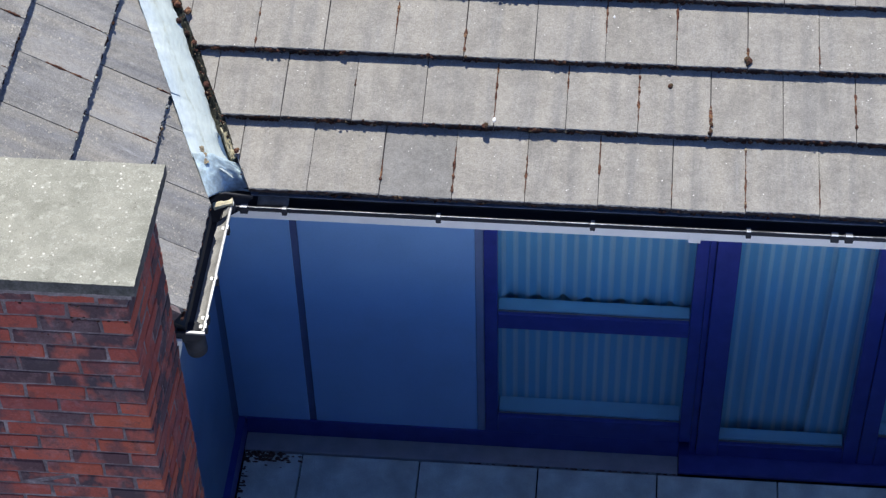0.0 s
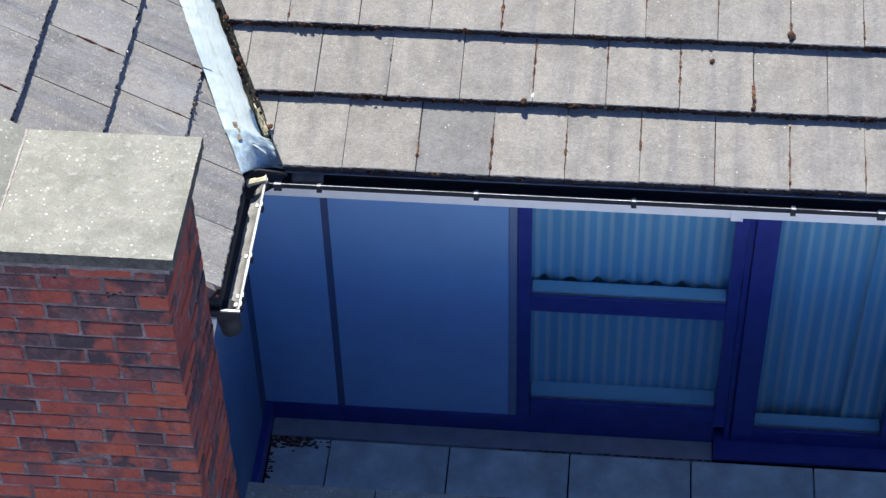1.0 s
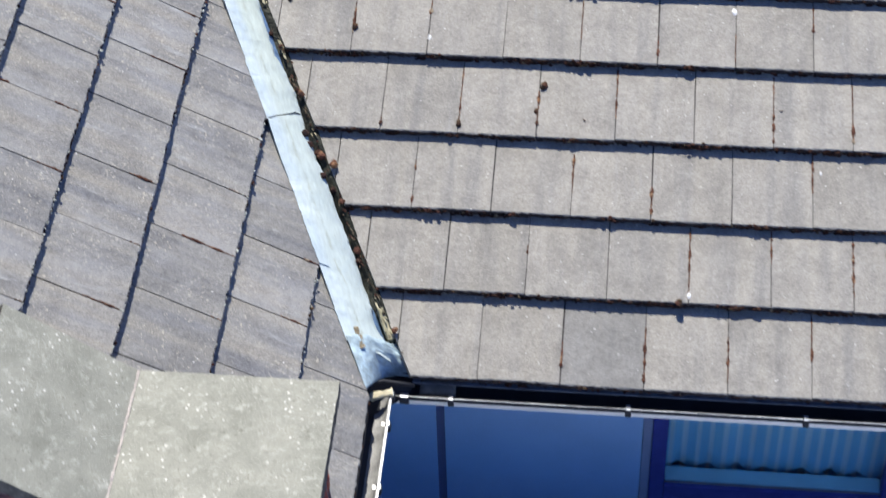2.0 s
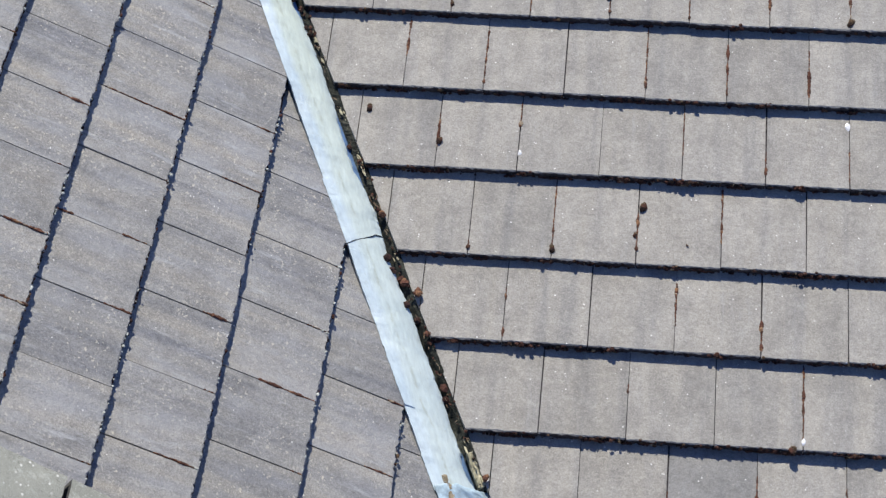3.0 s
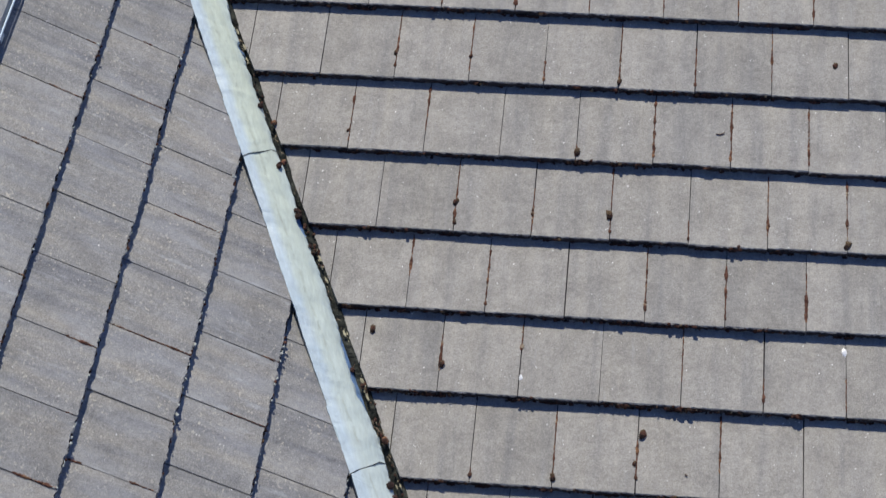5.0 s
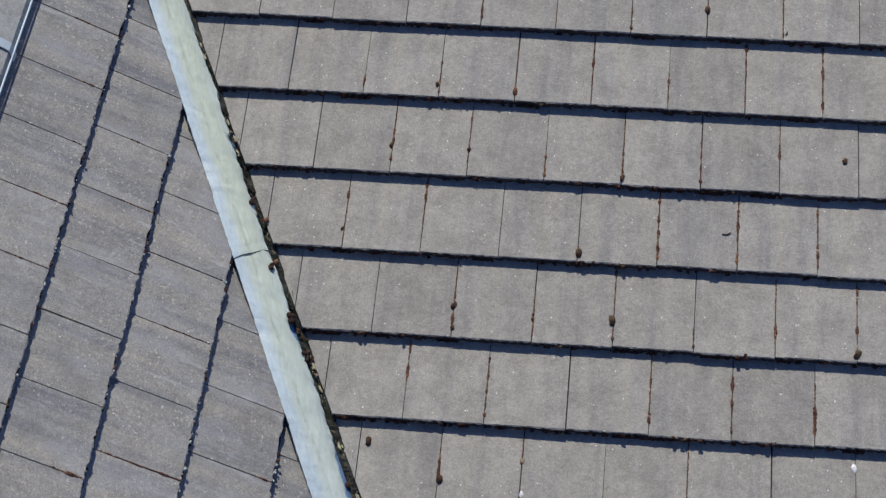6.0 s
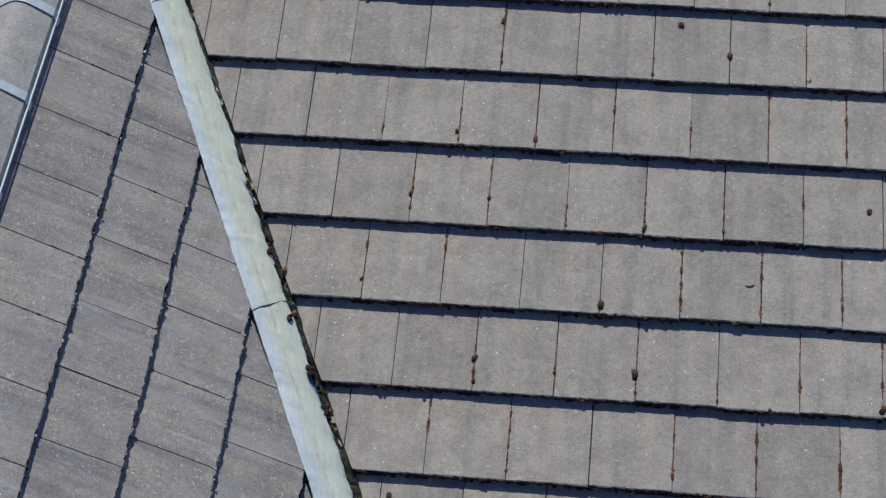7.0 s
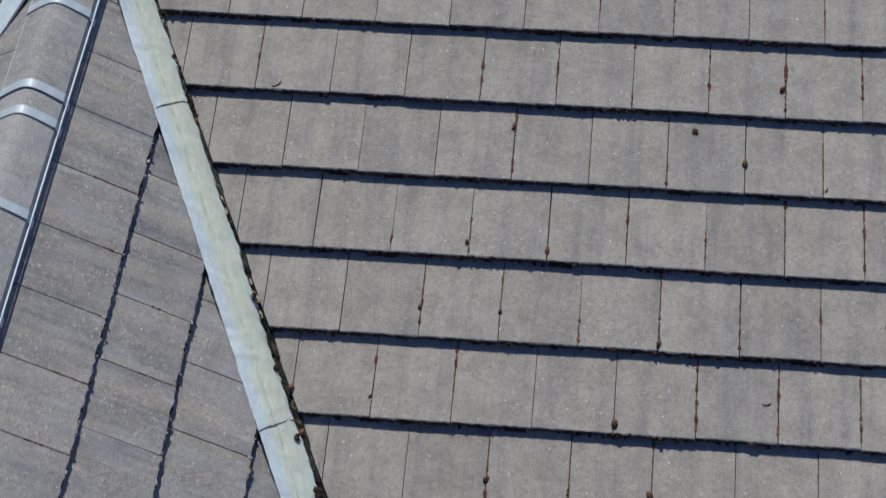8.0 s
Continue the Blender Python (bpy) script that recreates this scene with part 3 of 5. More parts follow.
def valley_section(y0, y1, mirror, seed):
    bm = bmesh.new()
    n = max(8, int((y1 - y0) / 0.0035))
    rows = []
    for i in range(n + 1):
        y = y0 + (y1 - y0) * i / n
        first = y0 < 0.2
        w1 = 0.006 * noise.noise(Vector((seed, y * 4, 0))) + 0.0025 * noise.noise(Vector((seed, y * 33, 5))) + 0.0018 * noise.noise(Vector((seed, y * 90, 9)))
        xl = edge_left(y) + w1 + 0.002
        xr = ragged(y)
        row = []
        lift = 0.007 + 0.004 * abs(noise.noise(Vector((y * 7, seed, 2)))) - (0.004 if y > y1 - 0.26 else 0)
        smooth_l, smooth_r = edge_left(y) + 0.002, -0.286 - 0.467 * y
        for f, dip in ((-0.012, -0.014), (0.0, 0.0), (0.22, 0.002), (0.45, -0.002), (0.5, -0.0035), (0.56, -0.002), (0.72, -0.004), (0.88, -0.010), (0.98, -0.017), (1.0, -0.024), (1.01, -0.055)):
            ys = y
            ys = y if first else y + (1 - i / n) ** 6 * 0.125 * max(0.0, f)
            if not first:
                xl, xr = edge_left(ys) + w1 + 0.002, ragged(ys)
                smooth_l, smooth_r = edge_left(ys) + 0.002, -0.286 - 0.467 * ys
            x = xl + (xr - xl) * f if f < 0.1 or f > 0.9 else smooth_l + (smooth_r - smooth_l) * min(f, 0.84)
            zz = left_z(x)
            if f < 0.4:
                depth = sunk(xl) / THICK
                dressed = THICK * (depth if depth < 0.55 else 0.55 * max(0.0, 1 - (depth - 0.55) / 0.45))
                zz -= dressed * 0.92 + 0.6 * lift if f < 0.1 else dressed * 0.35
            wav = 0.0045 * noise.noise(Vector((x * 16, y * 11, seed))) + 0.0022 * noise.noise(Vector((x * 45, y * 28, seed)))
            row.append(bm.verts.new((x if not mirror else 2 * RIDGE_X - x, ys, zz + dip + lift + wav)))
        rows.append(row)
    for a, b in zip(rows, rows[1:]):
        for i in range(len(a) - 1):
            bm.faces.new((a[i], a[i + 1], b[i + 1], b[i]))
    return bm


for mirror, nm in ((False, "valley_flashing"), (True, "valley_flashing")):
    vf = empty(nm, "pale blue-grey weathered valley flashing strip between two roof slopes", "flashing", "", "roof valleys")
    for i, (a, b) in enumerate(zip(VALLEY_JOINTS, VALLEY_JOINTS[1:])):
        bm = valley_section(a, b + 0.25, mirror, 3 + i)
        bm.verts.ensure_lookup_table()
        lip = [bm.verts[k].co.copy() for k in range(10)]
        part("flashing_length", bm, MAT_FLASH, vf, smooth=True).data.set_sharp_from_angle(angle=radians(28))
        if i:
            bm = bmesh.new()
            pts = [[bm.verts.new(p + Vector((0, d, h))) for d, h in ((-0.0025, -0.0015), (0.0005, 0.0005))] for p in lip]
            for p0, p1 in zip(pts, pts[1:]):
                bm.faces.new((p0[0], p0[1], p1[1], p1[0]))
            part("lap_joint", bm, MAT_DARKGAP, vf)
    if not mirror:
        for a, b in SHADOW_SPANS:
            bm = bmesh.new()
            rows = []
            for i in range(31):
                y = a - 0.02 + (b - a + 0.04) * i / 30
                x0 = -0.284 - 0.467 * y
                rows.append([bm.verts.new((x0 + d, y, left_z(x0 + d) + h + 0.002 * noise.noise(Vector((y * 30, d * 50, 4))))) for d, h in ((-0.030, -0.026), (-0.018, -0.020), (-0.004, -0.024), (0.012, -0.038))])
            for p, q in zip(rows, rows[1:]):
                for i in range(3):
                    bm.faces.new((p[i], p[i + 1], q[i + 1], q[i]))
            part("bare_lead", bm, MAT_SHEET_SHADE, vf, "blue shadow at the flashing's torn edge, painted as dark patches", True)
# the apron dressed down from the valley into the gutter corner
MOUTH = [Vector(p) for p in ((-0.388, -0.118, 0.052), (-0.366, -0.030, -0.014), (-0.336, 0.030, -0.063), (-0.295, 0.052, -0.075), (-0.240, 0.052, -0.080), (-0.185, 0.050, -0.085))]
bm = bmesh.new()
grid = []
for j in range(29):
    v = j / 28
    row = []
    for i in range(25):
        u = i / 24
        yt = 0.072 + 0.075 * u + 0.012 * noise.noise(Vector((u * 6, 1, 8)))
        xt = edge_left(yt) + 0.004 + (0.19 + 0.065 * u) * u
        top = Vector((xt, yt, left_z(xt) + 0.010 - 0.022 * max(0.0, u - 0.5) ** 1.4 * 2))
        q = min(4.999, u * 5)
        k = int(q)
        low = MOUTH[k].lerp(MOUTH[k + 1], q - k)
        p = top.lerp(low, v)
        fall = 0.12 * v + 0.88 * max(0.0, (v - 0.5) / 0.5) ** 1.3
        p.z = left_z(p.x) + (top.z - left_z(top.x)) * (1 - fall) + (low.z - left_z(low.x)) * fall - (0.8 * sunk(p.x) + 0.004) * max(0.0, 1 - 4 * u)
        w = math.sin(math.pi * v) ** 0.5
        p.z += w * (0.010 * noise.noise(Vector((u * 4, v * 3, 2))) + 0.007 * noise.noise(Vector((u * 9, v * 8, 5)))) * min(1.0, u * 6)
        row.append(bm.verts.new(p))
    grid.append(row)
for a, b in zip(grid, grid[1:]):
    for i in range(24):
        bm.faces.new((a[i], b[i], b[i + 1], a[i + 1]))
apron = part("valley_apron", bm, MAT_LEAD, smooth=True)
apron.modifiers.new("sheet", "SOLIDIFY").thickness = 0.003
tagged(apron, "crumpled blue-grey lead apron dressed into the gutter corner", "flashing")
# dark bedding along the cut tiles; the colour holds its shade too
bm = bmesh.new()
rng = random.Random(5)
rows = []
n = 700
for i in range(n + 1):
    y = 0.135 + 4.5 * i / n
    w = 0.006 * noise.noise(Vector((y * 25, 0, 7))) + 0.006 * noise.noise(Vector((y * 80, 0, 3)))
    x = cut_main(y)
    zz = main_z(y)
    row = [bm.verts.new(p) for p in ((x - 0.085, y, left_z(x - 0.085) - 0.040), (x - 0.040 + w, y, left_z(x - 0.040 + w) - 0.036), (x - 0.026 + 1.5 * w, y, left_z(x - 0.026) - 0.020 + w), (x - 0.013 + w, y, zz - 0.024 + w), (x + 0.004 + w * 0.4, y, zz - 0.022), (x + 0.03, y, zz - 0.07))]
    rows.append(row)
for a, b in zip(rows, rows[1:]):
    for i in range(5):
        bm.faces.new((a[i], a[i + 1], b[i + 1], b[i]))
bed = part("valley_bedding", bm, MAT_VALLEYBED)
tagged(bed, "dirty mortar bedding under the cut valley tiles, darkened for its shade", "mortar")

# ---- ridge of the gable roof ----
ridge = empty("ridge", "rounded grey concrete ridge tiles held by metal straps", "ridge")
RL = 0.457
prof = [(t, 0.046 - 0.80 * (math.sqrt(t * t + 0.0016) - 0.04)) for t in (-0.122 + 0.0122 * i for i in range(21))]
prof = [(-0.128, -0.062)] + prof + [(0.128, -0.062)]


def ridge_tile(seed):
    outer = [(a, b) for a, b in prof]
    inner = [(a * 0.88, b - 0.016) for a, b in prof[::-1]]
    bm = prism(outer + inner, 1, 0.002, RL - 0.002)
    return bm


ridge_me = mesh_of("ridge_tile", ridge_tile(1), MAT_RIDGE, True)
ridge_me.set_sharp_from_angle(angle=radians(35))
RZ = RIDGE_Z - 0.028
rngr = random.Random(17)
for y in [3.00 - RL * n for n in range(1, 9)] + [2.68, 3.14, 3.14 + RL, 3.14 + 2 * RL]:
    if y > APEX_Y - 0.3:
        continue
    ob = new("ridge_tile", ridge_me)
    ob.matrix_world = pose(RIDGE_X, y, RZ + (-0.003 if y == 2.68 else rngr.uniform(-0.001, 0.001)), 0, rngr.uniform(-0.5, 0.5), rngr.uniform(-0.2, 0.2))
    ob.parent = ridge
strap_prof = [(a * 1.03, b * 1.0 + 0.004) for a, b in prof] + [(a * 1.01, b + 0.0015) for a, b in prof[::-1]]
strap_prof[0:0] = [(-0.1335, -0.078)]
strap_prof.insert(len(prof) + 1, (0.1335, -0.078))
strap_me = mesh_of("strap", prism([(a, b) for a, b in strap_prof], 1, -0.021, 0.021), MAT_STEEL, False)
for y in (3.61, 3.14, 3.00, 2.54, 2.08, 1.62, 1.16, 0.70, 0.24, -0.22):
    ob = new("strap", strap_me)
    ob.matrix_world = pose(RIDGE_X, y, RZ + 0.002)
    ob.parent = ridge
for sgn in (1, -1):
    b0 = sorted((RIDGE_X + sgn * 0.1275, RIDGE_X + sgn * 0.1345))
    part("ridge_strip", box((b0[0], VERGE_Y, left_z(RIDGE_X + 0.13) + 0.004), (b0[1], APEX_Y - 0.25, left_z(RIDGE_X + 0.13) + 0.014), 0.003), MAT_STRIPW, ridge, "thin pale metal edge strip of the ridge")

# ---- gutters, fascias ----
GR = 0.055


def quarter(axis, side, a, b, cx, cz, start=0.0, span=90.0):
    """A quarter of a half-round trough along axis 0 or 1, on the side given by its sign, with a rolled lip."""
    pts_o, pts_i = [], []
    for i in range(9):
        t = radians(start + span * i / 8)
        pts_o.append((side * GR * math.cos(t), -GR * math.sin(t)))
        pts_i.append((side * (GR - 0.003) * math.cos(t), -(GR - 0.003) * math.sin(t)))
    lip = [(side * (GR - 0.004), 0.004), (side * (GR + 0.006), 0.005), (side * (GR + 0.007), -0.004)]
    out = lip + pts_o[1:] + pts_i[:0:-1]
    return prism([(cx + p, cz + q) for p, q in out], 1 - axis if axis == 1 else 0, a, b) if axis == 0 else prism([(cx + p, cz + q) for p, q in out], 1, a, b)


MY, MZ = 0.003, -0.066
gut = empty("gutter_main", "black plastic half-round gutter along the main eaves", "gutter")
part("trough", quarter(0, -1, -0.318, 6.45, MY, MZ), MAT_GUTTER, gut, smooth=False)
part("trough", quarter(0, 1, -0.44, 6.45, MY, MZ), MAT_GUTTER, gut)
part("lip", box((-0.30, MY - GR - 0.0050, MZ + 0.0050), (6.45, MY - GR - 0.0026, MZ + 0.0078), 0.001), MAT_LIP, gut, "worn gutter lip with its highlight put into a pale colour")
part("eaves_strip", box((-0.235, -0.008, -0.043), (6.45, 0.055, -0.037), 0.001), MAT_EAVES, gut, "blue-grey plastic eaves strip under the first tiles")
LX, LZ = -0.362, -0.036
gut_l = empty("gutter_wing", "short black plastic gutter with a stop end under the gable eaves", "gutter")
# only the side that the sun reaches takes the pale colour
part("trough", quarter(1, 1, -0.775, -0.048, LX, LZ), MAT_GUTTER_LIT, gut_l, "sunlit side of the black gutter, its brightness put into pale grey")
part("trough", quarter(1, -1, -0.775, 0.058, LX, LZ), MAT_GUTTER, gut_l)
part("lip", box((LX + GR - 0.001, -0.775, LZ + 0.002), (LX + GR + 0.0085, -0.055, LZ + 0.0095), 0.003), MAT_LIP, gut_l, "worn gutter lip with its highlight put into a pale colour")
stop = [(LX + GR * 1.08 * math.cos(radians(-a)), LZ + GR * 1.08 * math.sin(radians(-a))) for a in range(0, 181, 15)]
part("stop_end", prism(stop, 1, -0.782, -0.772), MAT_GUTTER, gut_l)
part("stop_rim", box((LX - 0.01, -0.786, LZ - 0.001), (LX + 0.066, -0.772, LZ + 0.007), 0.002), MAT_CLIP, gut_l, "worn pale edge of the gutter stop end")
# outlet below the stop end
bm = bmesh.new()
bmesh.ops.create_cone(bm, cap_ends=True, segments=20, radius1=0.042, radius2=0.047, depth=0.14)
part("outlet", bm, MAT_GUTTER, gut_l, "black plastic outlet socket", True, pose(LX + 0.005, -0.725, LZ - 0.105, 12, 0, 0))


def lip_clip(parent, m, w=0.022):
    bm = bmesh.new()
    add_box(bm, (-w / 2, -0.015, -0.026), (w / 2, 0.004, 0.0085), 0.003)
    body = part("clip", bm, MAT_GUTTER, parent, "black plastic gutter clip", at=m)
    part("clip_top", box((-w / 2 + 0.002, -0.012, 0.0088), (w / 2 - 0.002, -0.003, 0.0115), 0.001), MAT_SHINE, body, "worn top of the clip, its shine painted pale")
    part("clip_tongue", box((-w / 2 + 0.003, 0.0045, 0.002), (w / 2 - 0.003, 0.018, 0.0045), 0.001), MAT_CLIP, body)


for x in (-0.26, -0.09, 0.55, 1.184, 1.818, 2.165, 2.222, 2.45, 3.09, 3.73, 4.4, 5.0):
    lip_clip(gut, pose(x, MY - GR, MZ), 0.034 if x in (-0.26, 2.165, 2.222) else 0.022)
for y in (-0.075, -0.21, -0.49, -0.70, -0.745):
    lip_clip(gut_l, pose(LX + GR, y, LZ, 0, 0, 90), 0.026)
lump = rough_slab((-0.045, -0.018, -0.01), (0.045, 0.018, 0.012), 4, 0.012, 0.006)
tagged(part("sealant_lump", lump, MAT_CREAM, at=pose(-0.338, -0.082, MZ + 0.040, 0, -8, 14)), "cream lump of old sealant in the gutter corner", "sealant")

bm = bmesh.new()
bend = [Vector(p) for p in ((-0.398, -0.170, -0.030), (-0.402, -0.115, -0.030), (-0.396, -0.062, -0.030), (-0.373, -0.026, -0.030), (-0.339, -0.014, -0.030), (-0.290, -0.018, -0.032), (-0.225, -0.022, -0.036))]
rings = []
for i, p in enumerate(bend):
    along = (bend[min(i + 1, 6)] - bend[max(i - 1, 0)]).normalized()
    side = along.cross(Vector((0, 0, 1))).normalized()
    rings.append([bm.verts.new(p + side * (0.007 * math.cos(a)) + Vector((0, 0, 0.007 * math.sin(a)))) for a in (k * math.pi / 4 for k in range(8))])
for p, q in zip(rings, rings[1:]):
    for k in range(8):
        bm.faces.new((p[k], p[(k + 1) % 8], q[(k + 1) % 8], q[k]))
bm.faces.new(rings[0])
bm.faces.new(rings[-1][::-1])
floor_of = [bm.verts.new((0.5 * p.x - 0.165, 0.5 * p.y - 0.045, -0.085)) for p in bend]
edge_of = [bm.verts.new(p + Vector((0, 0, -0.002))) for p in bend]
for i in range(6):
    bm.faces.new((edge_of[i], edge_of[i + 1], floor_of[i + 1], floor_of[i]))
bm.faces.new(floor_of)
part("angle_rim", bm, MAT_GUTTER, gut, "black plastic rim of the gutter angle", True)
bm = bmesh.new()
rows = []
for i in range(9):
    u = i / 8
    x = -0.205 + 0.13 * u
    rows.append([bm.verts.new((x + 0.006 * noise.noise(Vector((i, h * 60, 2))), d + 0.004 * noise.noise(Vector((u * 5, d * 40, 1))), h + 0.005 * noise.noise(Vector((u * 6, d * 30, 7))))) for d, h in ((0.020, -0.034), (0.0, -0.037), (-0.022, -0.048), (-0.040, -0.064))])
for p, q in zip(rows, rows[1:]):
    for k in range(3):
        bm.faces.new((p[k], p[k + 1], q[k + 1], q[k]))
flap = part("underlay_flap", bm, MAT_FLAP, smooth=True)
flap.modifiers.new("thick", "SOLIDIFY").thickness = 0.002
tagged(flap, "torn dark grey flap of roof underlay hanging in the gutter", "underlay")

fascia = empty("fascia_main", "white plastic fascia board below the eaves gutter", "fascia", "structure")
part("board", box((-0.47, 0.064, -0.252), (6.4, 0.084, -0.085), 0.002), MAT_WHITE, fascia)
part("joint_cover", box((1.585, 0.058, -0.264), (1.635, 0.0635, -0.09), 0.001), MAT_WHITE, fascia)
fascia_l = empty("fascia_wing", "white plastic fascia board below the short gutter", "fascia", "structure")
part("board", box((-0.462, -0.80, -0.245), (-0.442, 0.06, -0.02), 0.002), MAT_WHITE, fascia_l)
part("end_board", prism([(-0.428, -0.062), (-0.389, -0.066), (-0.392, -0.105), (-0.412, -0.185), (-0.428, -0.19)], 1, -0.797, -0.786), MAT_WHITE, fascia_l, "white plastic end of the boxed eaves")
soffit = part("ceiling", box((-0.60, 0.088, -0.250), (6.3, 0.72, -0.235)), MAT_WHITE)
tagged(soffit, "white plastic soffit over the balcony", "ceiling", kind="structure")
soffit_l = part("ceiling_wing", box((-0.66, -0.79, -0.243), (-0.466, 0.06, -0.23)), MAT_WHITE)
tagged(soffit_l, "narrow white plastic soffit beside the balcony", "ceiling", kind="structure")

# ---- balcony ----
WALL_Y = 0.67
pw = empty("wall_balcony", "smooth blue-painted panel wall of the shaded balcony", "wall", "structure")
part("panel", box((-0.615, WALL_Y, -2.40), (-0.240, 0.72, -0.26), 0.001), MAT_PANEL, pw)
part("panel", box((-0.204, WALL_Y, -2.40), (0.632, 0.72, -0.26), 0.001), MAT_PANEL, pw)
part("joint_strip", box((-0.243, WALL_Y + 0.006, -2.40), (-0.201, 0.715, -0.26)), MAT_BAND, pw, "dark vertical joint strip")
part("corner_trim", box((0.634, WALL_Y - 0.002, -2.40), (0.672, 0.72, -0.26), 0.002), MAT_TRIM, pw, "grey corner trim")
part("wall", box((-0.62, 0.725, -2.62), (0.69, 1.88, -0.26)), MAT_WALL, pw)
lw = empty("wall_side", "smooth blue side wall of the balcony, coloured darker for its shade", "wall", "structure")
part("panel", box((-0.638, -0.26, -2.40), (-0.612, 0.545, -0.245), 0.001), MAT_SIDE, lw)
# added strip that draws the shade in the corner
part("joint_strip", box((-0.636, 0.5455, -2.40), (-0.6135, 0.668, -0.245)), MAT_CORNER_SHADE, lw, "dark vertical strip painted for the shade in the wall corner")
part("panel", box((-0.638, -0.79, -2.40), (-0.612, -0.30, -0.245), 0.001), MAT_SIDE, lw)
part("joint_strip", box((-0.636, -0.30, -2.40), (-0.617, -0.26, -0.245)), MAT_BAND, lw, "dark vertical joint strip")
rail = empty("trim", "navy-painted base rail at the foot of the balcony walls", "trim", "structure")
part("rail", box((-0.575, 0.660, FLOOR + 0.004), (1.668, 0.70, -2.372), 0.004), MAT_FRAME, rail)
part("rail", box((-0.636, -0.79, FLOOR + 0.004), (-0.578, 0.70, -2.372), 0.004), MAT_FRAME, rail)
part("upstand", box((-0.576, 0.546, FLOOR - 0.03), (1.668, 0.659, FLOOR + 0.012), 0.004), MAT_STRIP, rail, "grey cement strip between paving and base rail")

floor = part("floor", box((-0.60, -0.66, -2.65), (6.2, 1.85, FLOOR - 0.045)), MAT_DARKGAP)
tagged(floor, "balcony floor of square grey concrete slabs", "floor", kind="structure")


def pane_unit(thing, x0, x1, z0, z1, gy, ledge=0.092):
    g = part("pane", box((x0 - 0.005, gy, z0 - 0.005), (x1 + 0.005, gy + 0.004, z1)), MAT_GLASS, thing, "clear window glass")
    g.visible_shadow = False
    part("bead", box((x0 - 0.002, gy - 0.006, z0 - 0.012), (x1 + 0.002, gy - 0.001, z0 + 0.002)), MAT_CLIP, thing, "thin grey glazing bead")
    part("inner_ledge", box((x0, gy + 0.006, z0 - 0.05), (x1, gy + 0.006 + ledge, z0 + 0.006), 0.002), MAT_LEDGE, thing, "white inner frame ledge behind the glass")


FY0, FY1, GY = 0.664, 0.735, 0.690
win = empty("window_1", "navy-framed balcony window with one low transom", "window", "structure")
part("jamb", box((0.674, FY0, -2.372), (0.738, FY1, -0.26), 0.004), MAT_FRAME, win)
part("jamb", box((1.664, FY0, -2.372), (1.722, FY1, -0.26), 0.004), MAT_FRAME, win)
part("transom", box((0.739, FY0, -1.566), (1.663, FY1, -1.462), 0.006), MAT_FRAME, win)
part("bottom_rail", box((0.739, FY0 - 0.004, -2.372), (1.663, FY1, -2.242), 0.006), MAT_FRAME, win)
part("top_rail", box((0.739, FY0, -0.34), (1.663, FY1, -0.26), 0.004), MAT_FRAME, win)
pane_unit(win, 0.742, 1.661, -1.458, -0.33, GY, 0.070)
pane_unit(win, 0.742, 1.661, -2.238, -1.57, GY)

door = empty("door_1", "navy-framed glazed balcony door with closed curtain", "door", "structure")
DY0 = 0.655
part("stile", box((1.756, DY0, -2.462), (1.866, 0.725, -0.30), 0.005), MAT_FRAME, door)
part("stile", box((2.497, DY0, -2.462), (2.57, 0.725, -0.30), 0.005), MAT_FRAME, door)
part("bottom_rail", box((1.867, DY0, -2.462), (2.496, 0.725, -2.365), 0.005), MAT_FRAME, door)
part("top_rail", box((1.867, DY0, -0.40), (2.496, 0.725, -0.30), 0.005), MAT_FRAME, door)
part("frame_post", box((1.724, FY0 + 0.006, -2.50), (1.753, FY1, -0.26), 0.003), MAT_FRAME, door)
part("frame_head", box((1.756, FY0, -0.297), (3.55, FY1, -0.26), 0.003), MAT_FRAME, door)
pane_unit(door, 1.868, 2.494, -2.358, -0.41, 0.682, 0.07)
part("threshold", prism([(0.553, FLOOR + 0.002), (0.553, FLOOR + 0.022), (0.652, FLOOR + 0.036), (0.74, FLOOR + 0.036), (0.74, FLOOR + 0.002)], 0, 1.672, 3.6), MAT_FRAME, door, "wide navy threshold board")
door2 = empty("door_2", "second navy-framed glazed balcony door", "door", "structure")
part("stile", box((2.574, DY0, -2.462), (2.655, 0.725, -0.30), 0.005), MAT_FRAME, door2)
part("stile", box((3.40, DY0, -2.462), (3.50, 0.725, -0.30), 0.005), MAT_FRAME, door2)
part("bottom_rail", box((2.656, DY0, -2.462), (3.399, 0.725, -2.26), 0.005), MAT_FRAME, door2)
part("top_rail", box((2.656, DY0, -0.40), (3.399, 0.725, -0.30), 0.005), MAT_FRAME, door2)
pane_unit(door2, 2.658, 3.397, -2.25, -0.41, 0.682, 0.07)
part("wall", box((3.52, 0.69, -2.65), (6.25, 1.88, -0.26)), MAT_WALL, pw)


